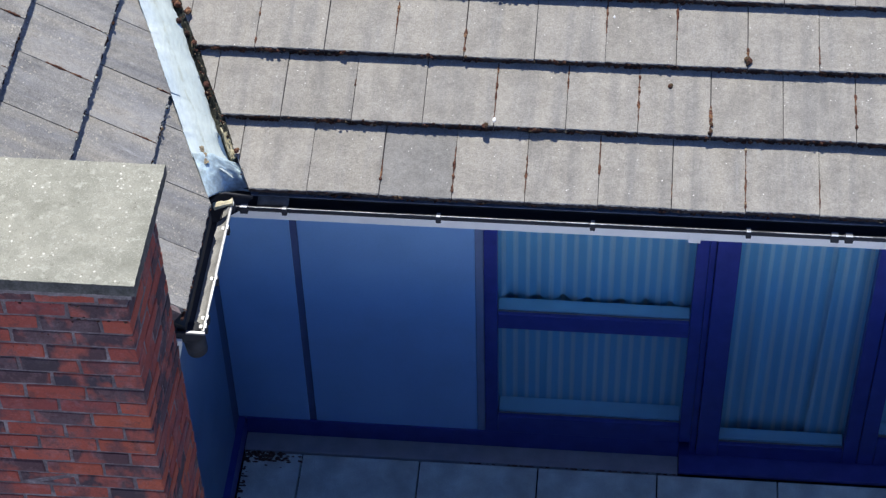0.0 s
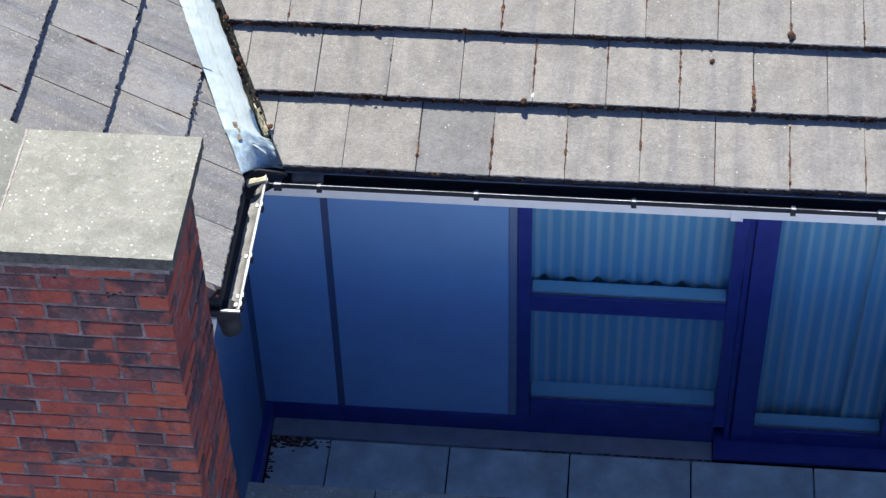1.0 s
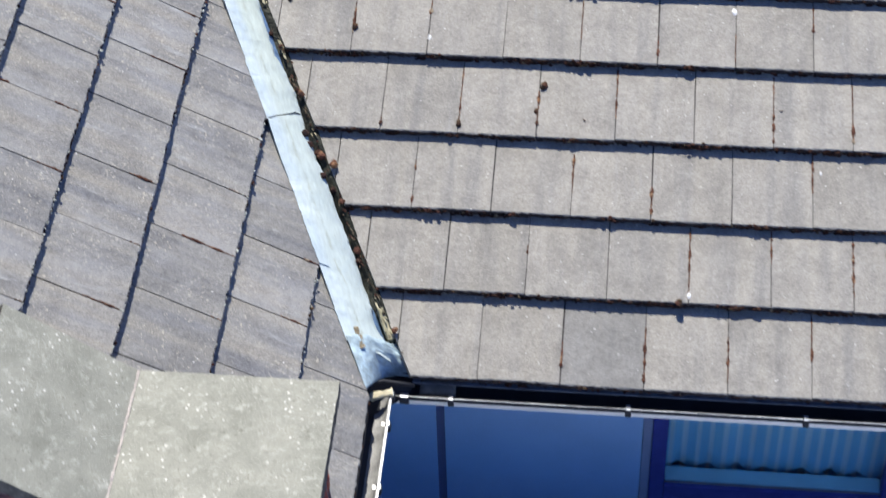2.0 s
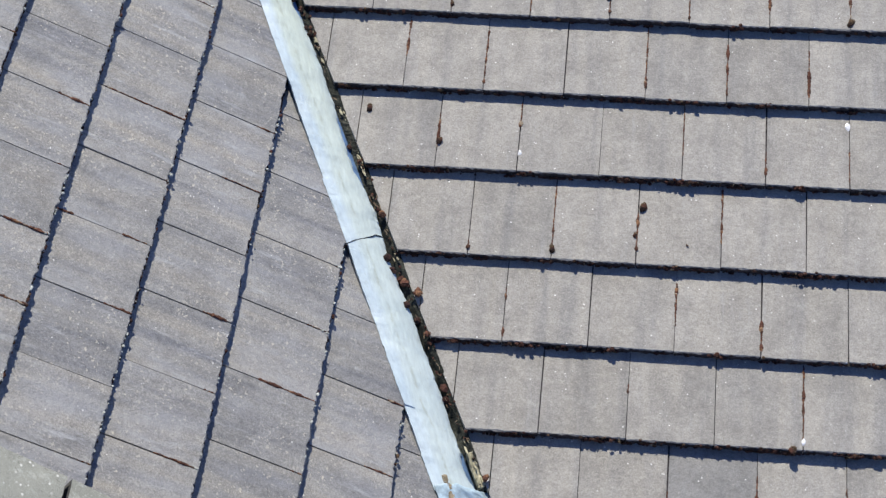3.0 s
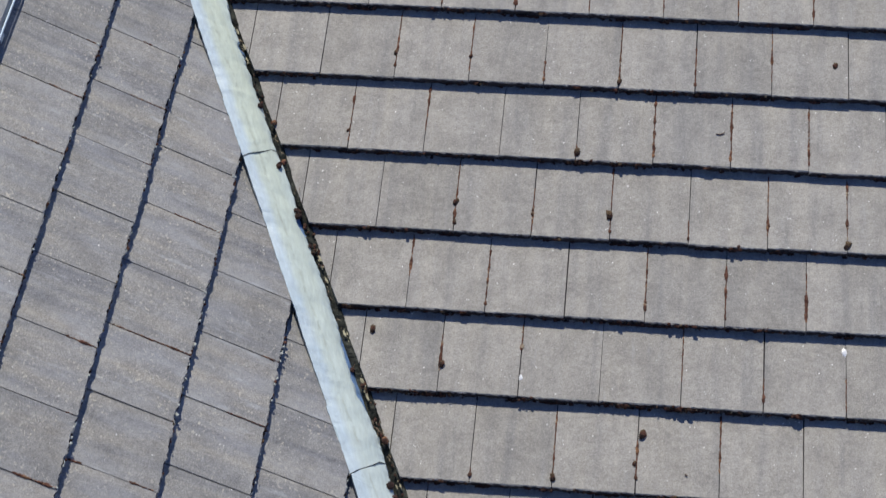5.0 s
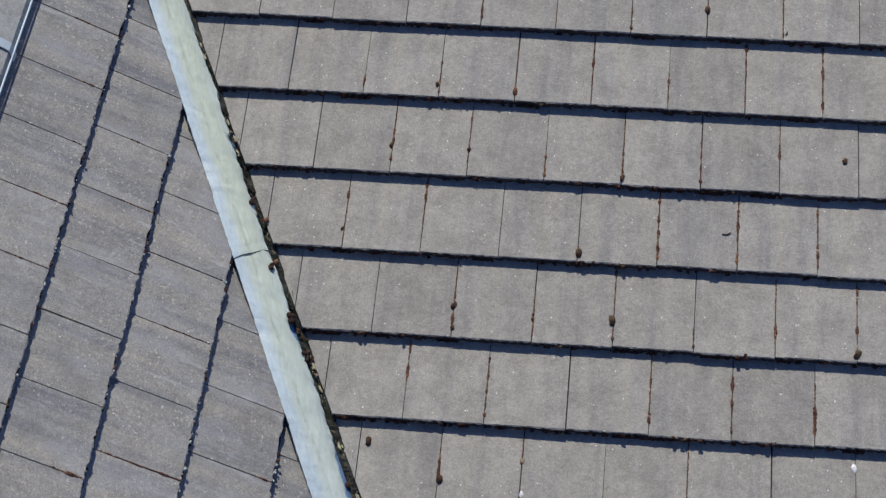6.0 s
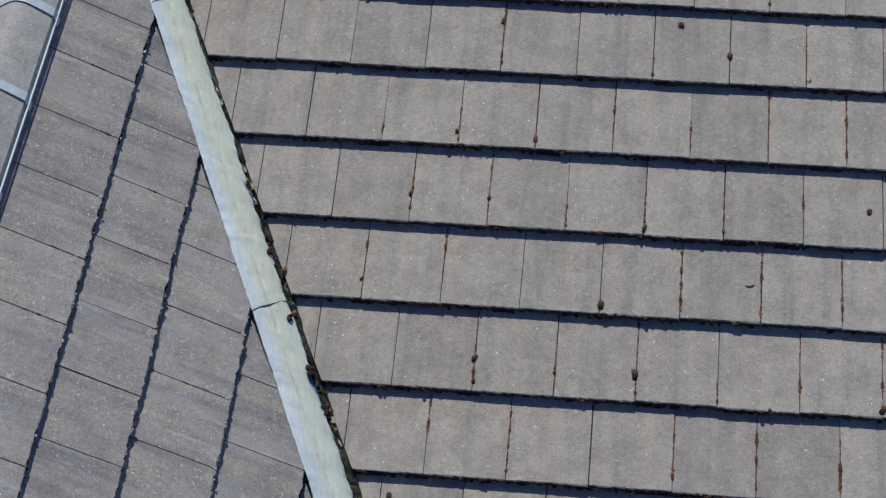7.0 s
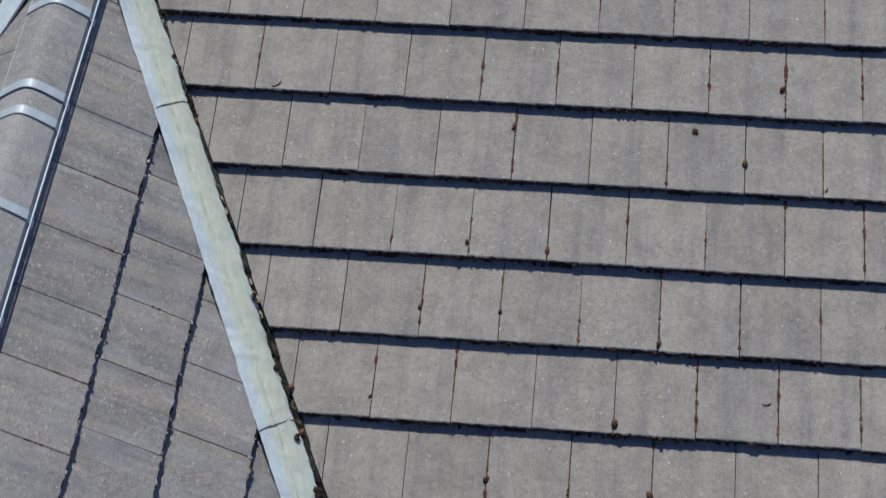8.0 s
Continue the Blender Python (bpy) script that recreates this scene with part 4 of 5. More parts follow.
def curtain(name, x0, x1, z0, z1, y, pitch, amp, label, seed, hem=0.0, lean=0.0):
    bm = bmesh.new()
    nx, nz = int((x1 - x0) / 0.008), 10
    rng = random.Random(seed)
    ph = rng.uniform(0, 6)
    rows = []
    for j in range(nz + 1):
        z = z0 + (z1 - z0) * j / nz
        row = []
        for i in range(nx + 1):
            x = x0 + (x1 - x0) * i / nx + lean * (z1 - z) * (1 - i / nx)
            w = math.sin(x / pitch * 6.283 + ph + 1.6 * noise.noise(Vector((x * 5, seed, 0)))) + 0.5 * noise.noise(Vector((x * 14, z * 0.8, seed)))
            row.append(bm.verts.new((x + 0.006 * noise.noise(Vector((x * 6, z * 1.5, seed))), y + amp * w, z + hem * (1 - j / nz) * (0.5 + 0.5 * math.sin(x / 0.128 * 6.283 + 2.2 * noise.noise(Vector((x * 4, 3, 0))))) ** 1.5)))
        rows.append(row)
    for a, b in zip(rows, rows[1:]):
        for i in range(nx):
            bm.faces.new((a[i], a[i + 1], b[i + 1], b[i]))
    ob = part(name, bm, MAT_CURTAIN, smooth=True)
    mod = ob.modifiers.new("thick", "SOLIDIFY")
    mod.thickness = 0.002
    return tagged(ob, label, "curtain", "balcony curtains")


curtain("curtain", 0.70, 1.70, -2.47, -1.50, 0.805, 0.19, 0.006, "pale striped curtain hanging behind the lower window pane", 2)
curtain("curtain", 0.70, 1.70, -1.482, -0.30, 0.792, 0.21, 0.006, "pale striped curtain with scalloped hem behind the window", 3, 0.045)
curtain("curtain", 1.78, 2.40, -2.48, -0.30, 0.805, 0.13, 0.006, "pale striped curtain hanging behind the balcony doors", 7)
curtain("curtain", 2.345, 3.5, -2.48, -0.30, 0.780, 0.11, 0.006, "pale striped curtain drawn aslant behind the balcony doors", 5, 0.0, -0.02)
curtain("curtain_lining", 0.69, 1.71, -1.60, -0.30, 0.86, 0.16, 0.010, "plain shaded lining behind the scalloped curtain", 4)
room = part("wall_room", box((0.68, 1.2, -2.60), (3.55, 1.86, -0.26)), MAT_WALL)
tagged(room, "plain wall of the dim room behind the curtains", "wall", kind="structure")

# parapet in front of the balcony
par = empty("parapet", "low balcony parapet topped with pale stained coping slabs", "parapet", "structure")
part("wall", box((-0.398, -0.92, -5.4), (6.2, -0.70, -1.325)), MAT_WALL, par)
xs = [-0.40, 0.158, 0.77, 1.38, 1.99, 2.6, 3.2, 3.8, 4.4, 5.0, 5.6, 6.2]
for i, (a, b) in enumerate(zip(xs, xs[1:])):
    part("coping_slab", rough_slab((a + 0.003, -0.96, -1.322), (b - 0.003, -0.662, -1.27), i + 9, 0.05, 0.003), MAT_COPING, par)

# ---- gable parapet wall of brick with a stone coping ----
BX, BY, BYB = -0.405, -1.29, -0.80
RAKE = 0.74
FLAT_X = -1.001
gw = empty("wall_gable", "red brick gable parapet with soot-dark bricks and pale joints", "wall", "structure")


def wall_top(x):
    if x < RIDGE_X:
        x = 2 * RIDGE_X - x
    return 0.786 + max(0.0, FLAT_X - x) * RAKE


ins = 0.0032
out = [(BX - ins, -5.4), (BX - ins, 0.784), (FLAT_X, 0.784), (RIDGE_X, wall_top(RIDGE_X) - 0.002), (2 * RIDGE_X - FLAT_X, 0.784), (2 * RIDGE_X - BX, 0.784), (2 * RIDGE_X - BX, -5.4)]
part("core", prism(out, 1, BY + ins, BYB), MAT_MORTAR, gw, "pale grey mortar joints")
cop = empty("coping", "pale grey lichen-spotted concrete coping slabs on the brick gable wall", "coping")
CY0, CY1 = -1.332, -0.733
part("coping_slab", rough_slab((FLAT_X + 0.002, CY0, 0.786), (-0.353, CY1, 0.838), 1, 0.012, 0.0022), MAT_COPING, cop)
ang = math.atan(RAKE)
run = (FLAT_X - RIDGE_X) / math.cos(ang)
slabs = [0.0, 0.50, 1.12, run]
for sgn in (1, -1):
    for i, (a, b) in enumerate(zip(slabs, slabs[1:])):
        bm = rough_slab((a + 0.004, CY0, 0.0), (b - 0.004, CY1, 0.052), 20 + i * 3 + sgn, 0.03, 0.005)
        e = Vector((-math.cos(ang) * sgn, 0, math.sin(ang)))
        nrm = Vector((math.sin(ang) * sgn, 0, math.cos(ang)))
        fx = FLAT_X if sgn == 1 else 2 * RIDGE_X - FLAT_X
        m = Matrix(((e.x, 0, nrm.x, fx), (0, -sgn, 0, 0), (e.z, 0, nrm.z, 0.786), (0, 0, 0, 1)))
        if sgn == 1:
            for v in bm.verts:
                v.co.y = -v.co.y
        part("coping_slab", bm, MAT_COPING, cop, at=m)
part("coping_slab", rough_slab((2 * RIDGE_X + 0.361, CY0, 0.786), (2 * RIDGE_X - FLAT_X - 0.002, CY1, 0.838), 7, 0.03, 0.005), MAT_COPING, cop)
part("bed_joint", rough_slab((FLAT_X + 0.012, CY0 + 0.004, 0.79), (FLAT_X + 0.021, CY1 - 0.004, 0.8435), 31, 0.012, 0.003), MAT_JOINT, cop, "thin pale mortar joint")
part("mortar_bed", rough_slab((FLAT_X + 0.004, CY0 + 0.010, 0.755), (-0.374, CY1 - 0.02, 0.785), 17, 0.02, 0.004), MAT_BED, cop, "dark stained mortar bed under the coping")
# fillet between wall and tiles
fil = prism([(0.002 - BYB, -0.02), (0.002 - BYB, 0.05), (-VERGE_Y - 0.01, 0.012), (-VERGE_Y - 0.01, -0.02)], 0, 0.0, 2.45)
tagged(part("mortar_fillet", fil, MAT_MORTAR, at=Matrix(((-math.cos(Q), 0, math.sin(Q), -0.40), (0, -1, 0, 0), (math.sin(Q), 0, math.cos(Q), left_z(-0.40)), (0, 0, 0, 1)))),
       "rough mortar fillet along the gable wall", "mortar")


# ---- moss, lichen, droppings ----
FACES = []


def ico_faces():
    """Face list of the ball used by clump(), worked out once from its corner distances."""
    ph = (1 + 5 ** 0.5) / 2
    c = []
    for a, b in ((-1, ph), (1, ph), (-1, -ph), (1, -ph)):
        for p in ((a, b, 0), (0, a, b), (b, 0, a)):
            c.append(Vector(p))
    near = lambda i, j: abs((c[i] - c[j]).length - 2) < 0.01
    for i in range(12):
        for j in range(i + 1, 12):
            for k in range(j + 1, 12):
                if near(i, j) and near(j, k) and near(i, k):
                    f = (i, j, k)
                    if (c[j] - c[i]).cross(c[k] - c[i]).dot(c[i]) < 0:
                        f = (i, k, j)
                    FACES.append(f)


ico_faces()


def lumps(name, items, mat, seed):
    """Many lumps as one mesh: items of (place, radius, flatness, stretch, axis)."""
    rng = random.Random(seed)
    ph = (1 + 5 ** 0.5) / 2
    base = []
    for a, b in ((-1, ph), (1, ph), (-1, -ph), (1, -ph)):
        for p in ((a, b, 0), (0, a, b), (b, 0, a)):
            base.append(Vector(p).normalized())
    verts, faces = [], []
    for at, r, flat, stretch, axis in items:
        turn = Euler((rng.uniform(0, 6), rng.uniform(0, 6), rng.uniform(0, 6))).to_matrix()
        o = len(verts)
        for v in base:
            p = (turn @ v) * r * rng.uniform(0.7, 1.22)
            if axis is not None:
                p = p + axis * (p.dot(axis) * (stretch - 1))
            p.z *= flat
            verts.append(tuple(Vector(at) + p))
        faces += [(o + a, o + b, o + c) for a, b, c in FACES]
    me = bpy.data.meshes.new(name)
    me.from_pydata(verts, [], faces)
    me.materials.append(mat)
    return new(name, me)


rng = random.Random(11)
DOWN_M, DOWN_L = Vector((0, -math.cos(P), -math.sin(P))), Vector((math.cos(Q), 0, -math.sin(Q)))
crumbs, beads, foot, tufts = [], [], [], []
# where moss lies in the joints of the main roof, course by course: joint along the eaves, then from-to up the tile
JOINT_MOSS = [
    "-1:.30-.55 1:.2-.5 2:.08-.72 3:.12-.66 4:.45-.95 5:.15-.35 6:.05-.9 7:.1-.5",
    "-1.5:.42-.72 .5:.52-.6 2.5:.08-.92 3.5:.55-.95 4.5:.15-.85 5.5:.03-.42 7.5:.2-.7",
    "-2:.6-.95 -1:.05-.14+.5-.62 1:.3-.8 2:.08-.42 4:.45-1 5:.4-.9 6:.08-.3 7:.1-.35",
    "-2.5:.42-.75 -1.5:.06-.16 -.5:.08-.9 .5:.15-.62 1.5:.3-.95 3.5:.05-.95 4.5:.1-.9",
    "-3:.3-.95 -2:.25-.72 -1:.6-.9 1:.3-.95 2:.1-.4 3:.05-.45 4:.55-.92",
    "-3.5:.35-.62 -2.5:.4-.95 -1.5:.08-.8 .5:.15-.92 1.5:.08-.76 2.5:.12-.72",
    "-4:.3-.9 -2:.06-.95 -1:.06-.62 0:.08-.96 1:.04-.3 2:.15-.96 3:.08-.95",
    "-4.5:.3-.9 -3.5:.1-.8 -2.5:.3-.9 -.5:.04-.2 .5:.08-.92 1.5:.1-.9 2.5:.1-.9",
    "-5:.1-.4 -3:.15-.92 -2:.15-.92 -1:.05-.32 0:.05-.92 1:.08-.62 2:.2-.95",
    "-3.5:.1-.25 -2.5:.06-.5 -1.5:.08-.72 -.5:.05-.95 .5:.08-.5 1.5:.08-.95 2.5:.06-.95",
    "-6:.05-.2 -2:.1-.9 -1:.1-.3 0:.04-.34 1:.04-.12+.4-.5 2:.04-.72",
    "-5.5:.1-.9 -2.5:.04-.62 -1.5:.2-.8 -.5:.04-.3+.85-.95 .5:.3-.82 1.5:.08-.9 2.5:.3-.95",
    "-1:.3-.5 0:.08-.9 2:.2-.5",
    "",
]
# the same for the gable slope
GABLE_MOSS = [
    "",
    "-.5:0-.3 .5:0-.15",
    "0:0-.58 1:.1-.2",
    "-1.5:0-.42 .5:.04-.3 2.5:0-.42 3.5:.08-.2",
    "0:0-.26 1:.04-.28 1:.8-.92 3:0-.86 5:0-.55",
    "-1.5:0-.22 -.5:0-.32 .5:0-.42 2.5:0-.32 6.5:0-.42 7.5:.35-.46",
    "5:.28-.46 6:0-.36 7:.05-.14 8:.1-.3 9:0-.52",
]
# thick cushions of moss on the noses: course, joint along the eaves, half width
for j, X, wide in ((2, -0.8, 0.045), (3, 2.6, 0.055), (3, -0.55, 0.03), (5, 1.0, 0.07), (5, 1.95, 0.045), (4, 1.1, 0.05), (4, -0.9, 0.03), (2, 1.5, 0.04), (1, 0.2, 0.05), (3, 0.9, 0.04),
                   (2, 3.3, 0.05), (4, 2.4, 0.04), (7, -0.4, 0.05), (7, 0.1, 0.04), (6, 1.6, 0.03), (11, -4.6, 0.03), (1, 3.0, 0.05), (0, 1.25, 0.03), (2, 0.3, 0.03)):
    for n in range(int(wide * 420)):
        d = rng.gauss(0, wide * 0.5)
        p = MAIN @ Vector((X * W + d, S_MAIN[j] + rng.uniform(-0.010, 0.004), -rng.uniform(0.0, 0.020)))
        tufts.append((p, rng.uniform(0.003, 0.0085), 0.85, 1.2, Vector((1, 0, 0))))
for j, s in enumerate(S_MAIN[:14]):
    x = cut_main(s * math.cos(P))
    while x < 2.9:
        x += rng.expovariate(1 / (0.35 if j == 0 else 0.085 if j < 6 else 0.14))
        p = MAIN @ Vector((x, s - rng.uniform(0.001, 0.006), -rng.uniform(0.006, 0.026)))
        r = rng.uniform(0.005, 0.0095)
        for n in range(4):
            tufts.append((p + Vector((rng.gauss(0, r * 0.8), 0, rng.gauss(0, r * 0.25))), r * rng.uniform(0.55, 0.95), 0.85, 1.25, Vector((1, 0, 0))))
for j, s in enumerate(S_MAIN[:14]):
    y = s * math.cos(P)
    x0, x1 = cut_main(y), 2.9
    x = x0
    while x < x1:
        x += rng.expovariate(1 / 0.0032)
        dens = noise.noise(Vector((x * 1.7, j * 3.1, 0))) + (0.25 if j < 5 else -0.15)
        if dens < rng.uniform(-0.15, 0.65) or (j == 0 and rng.random() < 0.8):
            continue
        r = rng.choice((0.0022, 0.0026, 0.003, 0.003, 0.004, 0.005, 0.0075))
        p = MAIN @ Vector((x, s + rng.uniform(-0.0055, 0.001), -rng.uniform(0.002, 0.036)))
        crumbs.append((p, r, 0.9, rng.uniform(0.9, 1.3), Vector((1, 0, 0))))
    # dark mossy lumps at the nose foot, added to deepen the shadow band
    x = x0
    while x < x1:
        x += 0.0045
        d = noise.noise(Vector((x * 9, j * 1.7, 4))) + 0.5 * noise.noise(Vector((x * 40, j * 1.7, 4)))
        if d > (0.22 if j else 0.5):
            foot.append((MAIN @ Vector((x, s - 0.002 - 0.004 * rng.random(), -THICK + 0.003 + 0.008 * rng.random())), 0.0036 + 0.002 * d + 0.002 * rng.random(), 0.9, 1.2, Vector((1, 0, 0))))
    told = {}
    for word in JOINT_MOSS[j].split():
        at, spans = word.split(":")
        told[float(at)] = [tuple(float(q) for q in span.split("-")) for span in spans.split("+")]
    for i in range(-16, 12):
        X = i + 0.5 * (j % 2)
        u = main_u(X, j)
        if u < x0 + 0.01 or u > x1:
            continue
        spans = told.get(X, [])
        if X > 4.6 and X not in told:
            spans = [(0.1, 0.1 + 0.7 * rng.random())] if rng.random() < 0.6 else []
        for lo, hi in spans:
            f, big = lo, 1.0
            while f < hi:
                f += rng.uniform(0.008, 0.028)
                knot = max(0.0, noise.noise(Vector((f * 9, X * 3.7, j * 5.1))))
                q = f * GAUGE
                p = MAIN @ Vector((u + rng.uniform(-0.0012, 0.0012), s + q, -THICK * f + 0.0005))
                beads.append((p, rng.uniform(0.0020, 0.0036) + 0.0095 * knot, 0.7, rng.uniform(1.3, 2.6) - knot, DOWN_M))
            if rng.random() < 0.4:
                p = MAIN @ Vector((u, s + (lo + 0.03) * GAUGE, -THICK * lo))
                beads.append((p, rng.uniform(0.006, 0.009), 0.75, 1.5, DOWN_M))
for k, s in enumerate(S_LEFT):
    n = 0
    y = VERGE_Y
    ytop = (edge_left(0) - (L0.x - s * math.cos(Q))) / 0.4672
    while y < ytop:
        y += rng.expovariate(1 / 0.009)
        # the same dark lumps thicken the shadow line of the gable noses
        foot.append((LEFT @ Vector((y - L0.y, s - 0.003 * rng.random(), -THICK + 0.003 + 0.010 * rng.random())), 0.0045 + 0.0055 * rng.random(), 0.9, 1.6, Vector((0, 1, 0))))
        if rng.random() < 0.6:
            continue
        p = LEFT @ Vector((y - L0.y, s + rng.uniform(-0.007, 0.003), -rng.uniform(0.0, 0.026)))
        crumbs.append((p, rng.choice((0.003, 0.004, 0.005, 0.007)), 0.8, rng.uniform(1, 1.8), Vector((0, 1, 0))))
    for word in GABLE_MOSS[k].split():
        at, span = word.split(":")
        lo, hi = (float(q) for q in span.split("-"))
        f = lo
        while f < hi:
            f += rng.uniform(0.008, 0.03)
            knot = max(0.0, noise.noise(Vector((f * 8, float(at) * 3.1, k * 4.3))))
            p = LEFT @ Vector((left_u(float(at)) + rng.uniform(-0.0015, 0.0015), s + f * GAUGE, -THICK * f + 0.0005))
            beads.append((p, rng.uniform(0.0020, 0.0034) + 0.008 * knot, 0.7, rng.uniform(1.6, 3.0) - knot, DOWN_L))
    for i in range(-5, 18):
        u = left_u(i + 0.5 * (k % 2))
        if u + L0.y > ytop - 0.1 or u + L0.y < VERGE_Y or rng.random() < 0.5:
            continue
        for _ in range(rng.randint(2, 7)):
            q = abs(rng.gauss(0, 0.02))
            p = LEFT @ Vector((u + rng.uniform(-0.002, 0.002), s + q, -THICK * q / GAUGE))
            beads.append((p, rng.uniform(0.0014, 0.0036), 0.8, rng.uniform(1.2, 2.5), DOWN_L))
flakes = []
for k, s in enumerate(S_LEFT):
    if k == 0:
        continue
    ytop = (edge_left(0) - (L0.x - s * math.cos(Q))) / 0.4672
    y = VERGE_Y
    while y < ytop:
        y += rng.expovariate(1 / 0.016)
        if noise.noise(Vector((y * 3, k * 2.3, 6))) < rng.uniform(-0.5, 0.4):
            continue
        p = LEFT @ Vector((y - L0.y, s + rng.uniform(-0.004, 0.004), -rng.uniform(-0.001, 0.012)))
        flakes.append((p, rng.choice((0.002, 0.003, 0.003, 0.004, 0.006)), 0.7, rng.uniform(0.9, 1.6), Vector((0, 1, 0))))
    for i in range(-5, 18):
        u = left_u(i + 0.5 * (k % 2))
        if u + L0.y < ytop - 0.1 and u + L0.y > VERGE_Y and rng.random() < 0.35:
            for _ in range(4):
                p = LEFT @ Vector((u + rng.uniform(-0.004, 0.004), s + abs(rng.gauss(0, 0.012)), 0.0))
                flakes.append((p, rng.uniform(0.002, 0.005), 0.6, 1.5, DOWN_L))
edge = []
for i in range(520):
    y = rng.uniform(0.05, 4.4)
    d = noise.noise(Vector((y * 3.0, 9, 0))) + (0.25 if y < 1.4 else 0.0)
    if d < rng.uniform(0.0, 0.8):
        continue
    x = cut_main(y) + rng.gauss(-0.010, 0.007)
    big = rng.random() < (0.10 if y < 1.4 else 0.04)
    edge.append((Vector((x - (0.012 if big else 0), y, main_z(y) - rng.uniform(0.0, 0.025))), rng.uniform(0.010, 0.016) if big else rng.uniform(0.003, 0.007), 0.85, 1.3, Vector((-0.43, 0.9, 0))))
tagged(lumps("moss_crumbs", crumbs, MAT_MOSS, 1), "dry brown moss crumbs caught along the tile noses", "moss", kind="stuff")
tagged(lumps("moss_cushions", tufts, MAT_MOSS, 15), "brown dried moss cushions hanging on the tile noses", "moss", kind="stuff")
tagged(lumps("nose_moss", foot, MAT_DARKMOSS, 5), "dark moss lumps added under the tile noses to deepen their shade", "moss", kind="stuff")
tagged(lumps("joint_moss", beads, MAT_RUST, 2), "rusty dry moss beads lying in the tile joints", "moss", kind="stuff")
tagged(lumps("valley_moss", edge, MAT_MOSS, 3), "dark moss along the cut tiles beside the valley", "moss", kind="stuff")
tagged(lumps("nose_lichen", flakes, MAT_FLAKE, 6), "pale grey lichen flakes along the gable tile noses", "lichen", kind="stuff")
chips = []
for y0, y1, n in ((0.14, 0.30, 14), (0.93, 0.98, 5), (1.24, 1.36, 14), (1.46, 1.52, 5), (1.66, 1.80, 8), (2.62, 2.78, 10), (3.02, 3.10, 5), (3.6, 3.9, 14)):
    for i in range(n):
        y = rng.uniform(y0, y1)
        chips.append((Vector((cut_main(y) - 0.013 + rng.gauss(0, 0.005), y, main_z(y) - rng.uniform(0.006, 0.020))), rng.choice((0.0015, 0.002, 0.003, 0.0055)), 0.7, rng.uniform(1.5, 5), Vector((-0.43, 0.9, 0))))
stalks = []
for i in range(260):
    y = rng.uniform(0.3, 4.4)
    if noise.noise(Vector((y * 4.0, 2, 8))) < rng.uniform(-0.3, 0.4):
        continue
    a = rng.gauss(0.44, 0.35)
    stalks.append((Vector((cut_main(y) - 0.016 + rng.gauss(0, 0.010), y, main_z(y) - rng.uniform(0.004, 0.022))), rng.uniform(0.0009, 0.0022), 0.8, rng.uniform(4, 11), Vector((-math.sin(a), math.cos(a), 0.1 * rng.uniform(-1, 1)))))
tagged(lumps("dead_stalks", stalks, MAT_STRAW, 9), "straw-coloured dead stalks and moss scraps lying along the valley", "debris", kind="stuff")
tagged(lumps("lichen_mortar", chips, MAT_BEDDING, 4), "yellowish broken mortar bits under the cut tiles", "mortar", kind="stuff")

slab = rough_slab((-0.014, -0.07, -0.02), (0.014, 0.07, 0.006), 14, 0.010, 0.006)
tagged(part("mortar_block", slab, MAT_BEDDING, at=pose(cut_main(0.20) - 0.016, 0.20, main_z(0.20) - 0.022, 17, 0, 25)), "yellowish lichen-covered mortar block under the cut tiles", "mortar")
dirt = [(Vector((-0.434 + rng.gauss(0, 0.0045) - 0.42 * d, 0.084 + d, left_z(-0.434 - 0.42 * d) + 0.0115)), rng.uniform(0.0016, 0.0042), 0.25, 2.2, Vector((-0.4, 0.9, 0)))
        for d in (rng.uniform(-0.04, 0.035) for i in range(130))]
tagged(lumps("dirt_patch", dirt, MAT_SILT, 12), "dry brown silt lying on the valley flashing", "dirt")
for y, off, r in ((0.933, -0.060, 0.015), (0.890, -0.055, 0.013), (0.853, -0.020, 0.015), (0.808, 0.016, 0.016), (0.762, -0.056, 0.015), (0.720, -0.030, 0.013), (0.655, -0.012, 0.012),
                  (1.951, -0.050, 0.013), (1.838, -0.040, 0.010), (1.307, -0.016, 0.011), (1.099, -0.006, 0.013), (2.414, -0.042, 0.013), (2.351, 0.000, 0.012), (2.158, -0.050, 0.015),
                  (2.193, -0.013, 0.011), (1.971, -0.046, 0.014), (1.927, -0.020, 0.010), (0.161, 0.006, 0.012), (3.399, -0.020, 0.015), (3.652, -0.026, 0.011)):
    ob = lumps("moss_lump", [(Vector((rng.uniform(-0.3, 0.3) * r, rng.uniform(-0.4, 0.4) * r, rng.uniform(-0.2, 0.3) * r)), r * rng.uniform(0.75, 1.1), 0.9, 1.05, Vector((0, 1, 0))) for i in range(4)], MAT_DARKMOSS if off < -0.025 else MAT_RUST, int(y * 100))
    r *= 1.35
    lx = cut_main(y) + off + (0.010 if off < -0.025 else 0.0)
    ob.matrix_world = Matrix.Translation((lx, y, left_z(lx) - 0.014 + 0.5 * r if off < -0.025 else main_z(y) - (0.012 if off < -0.012 else 0.0)))
    tagged(ob, "dark rounded moss lump beside the valley flashing", "moss", "valley moss lumps")
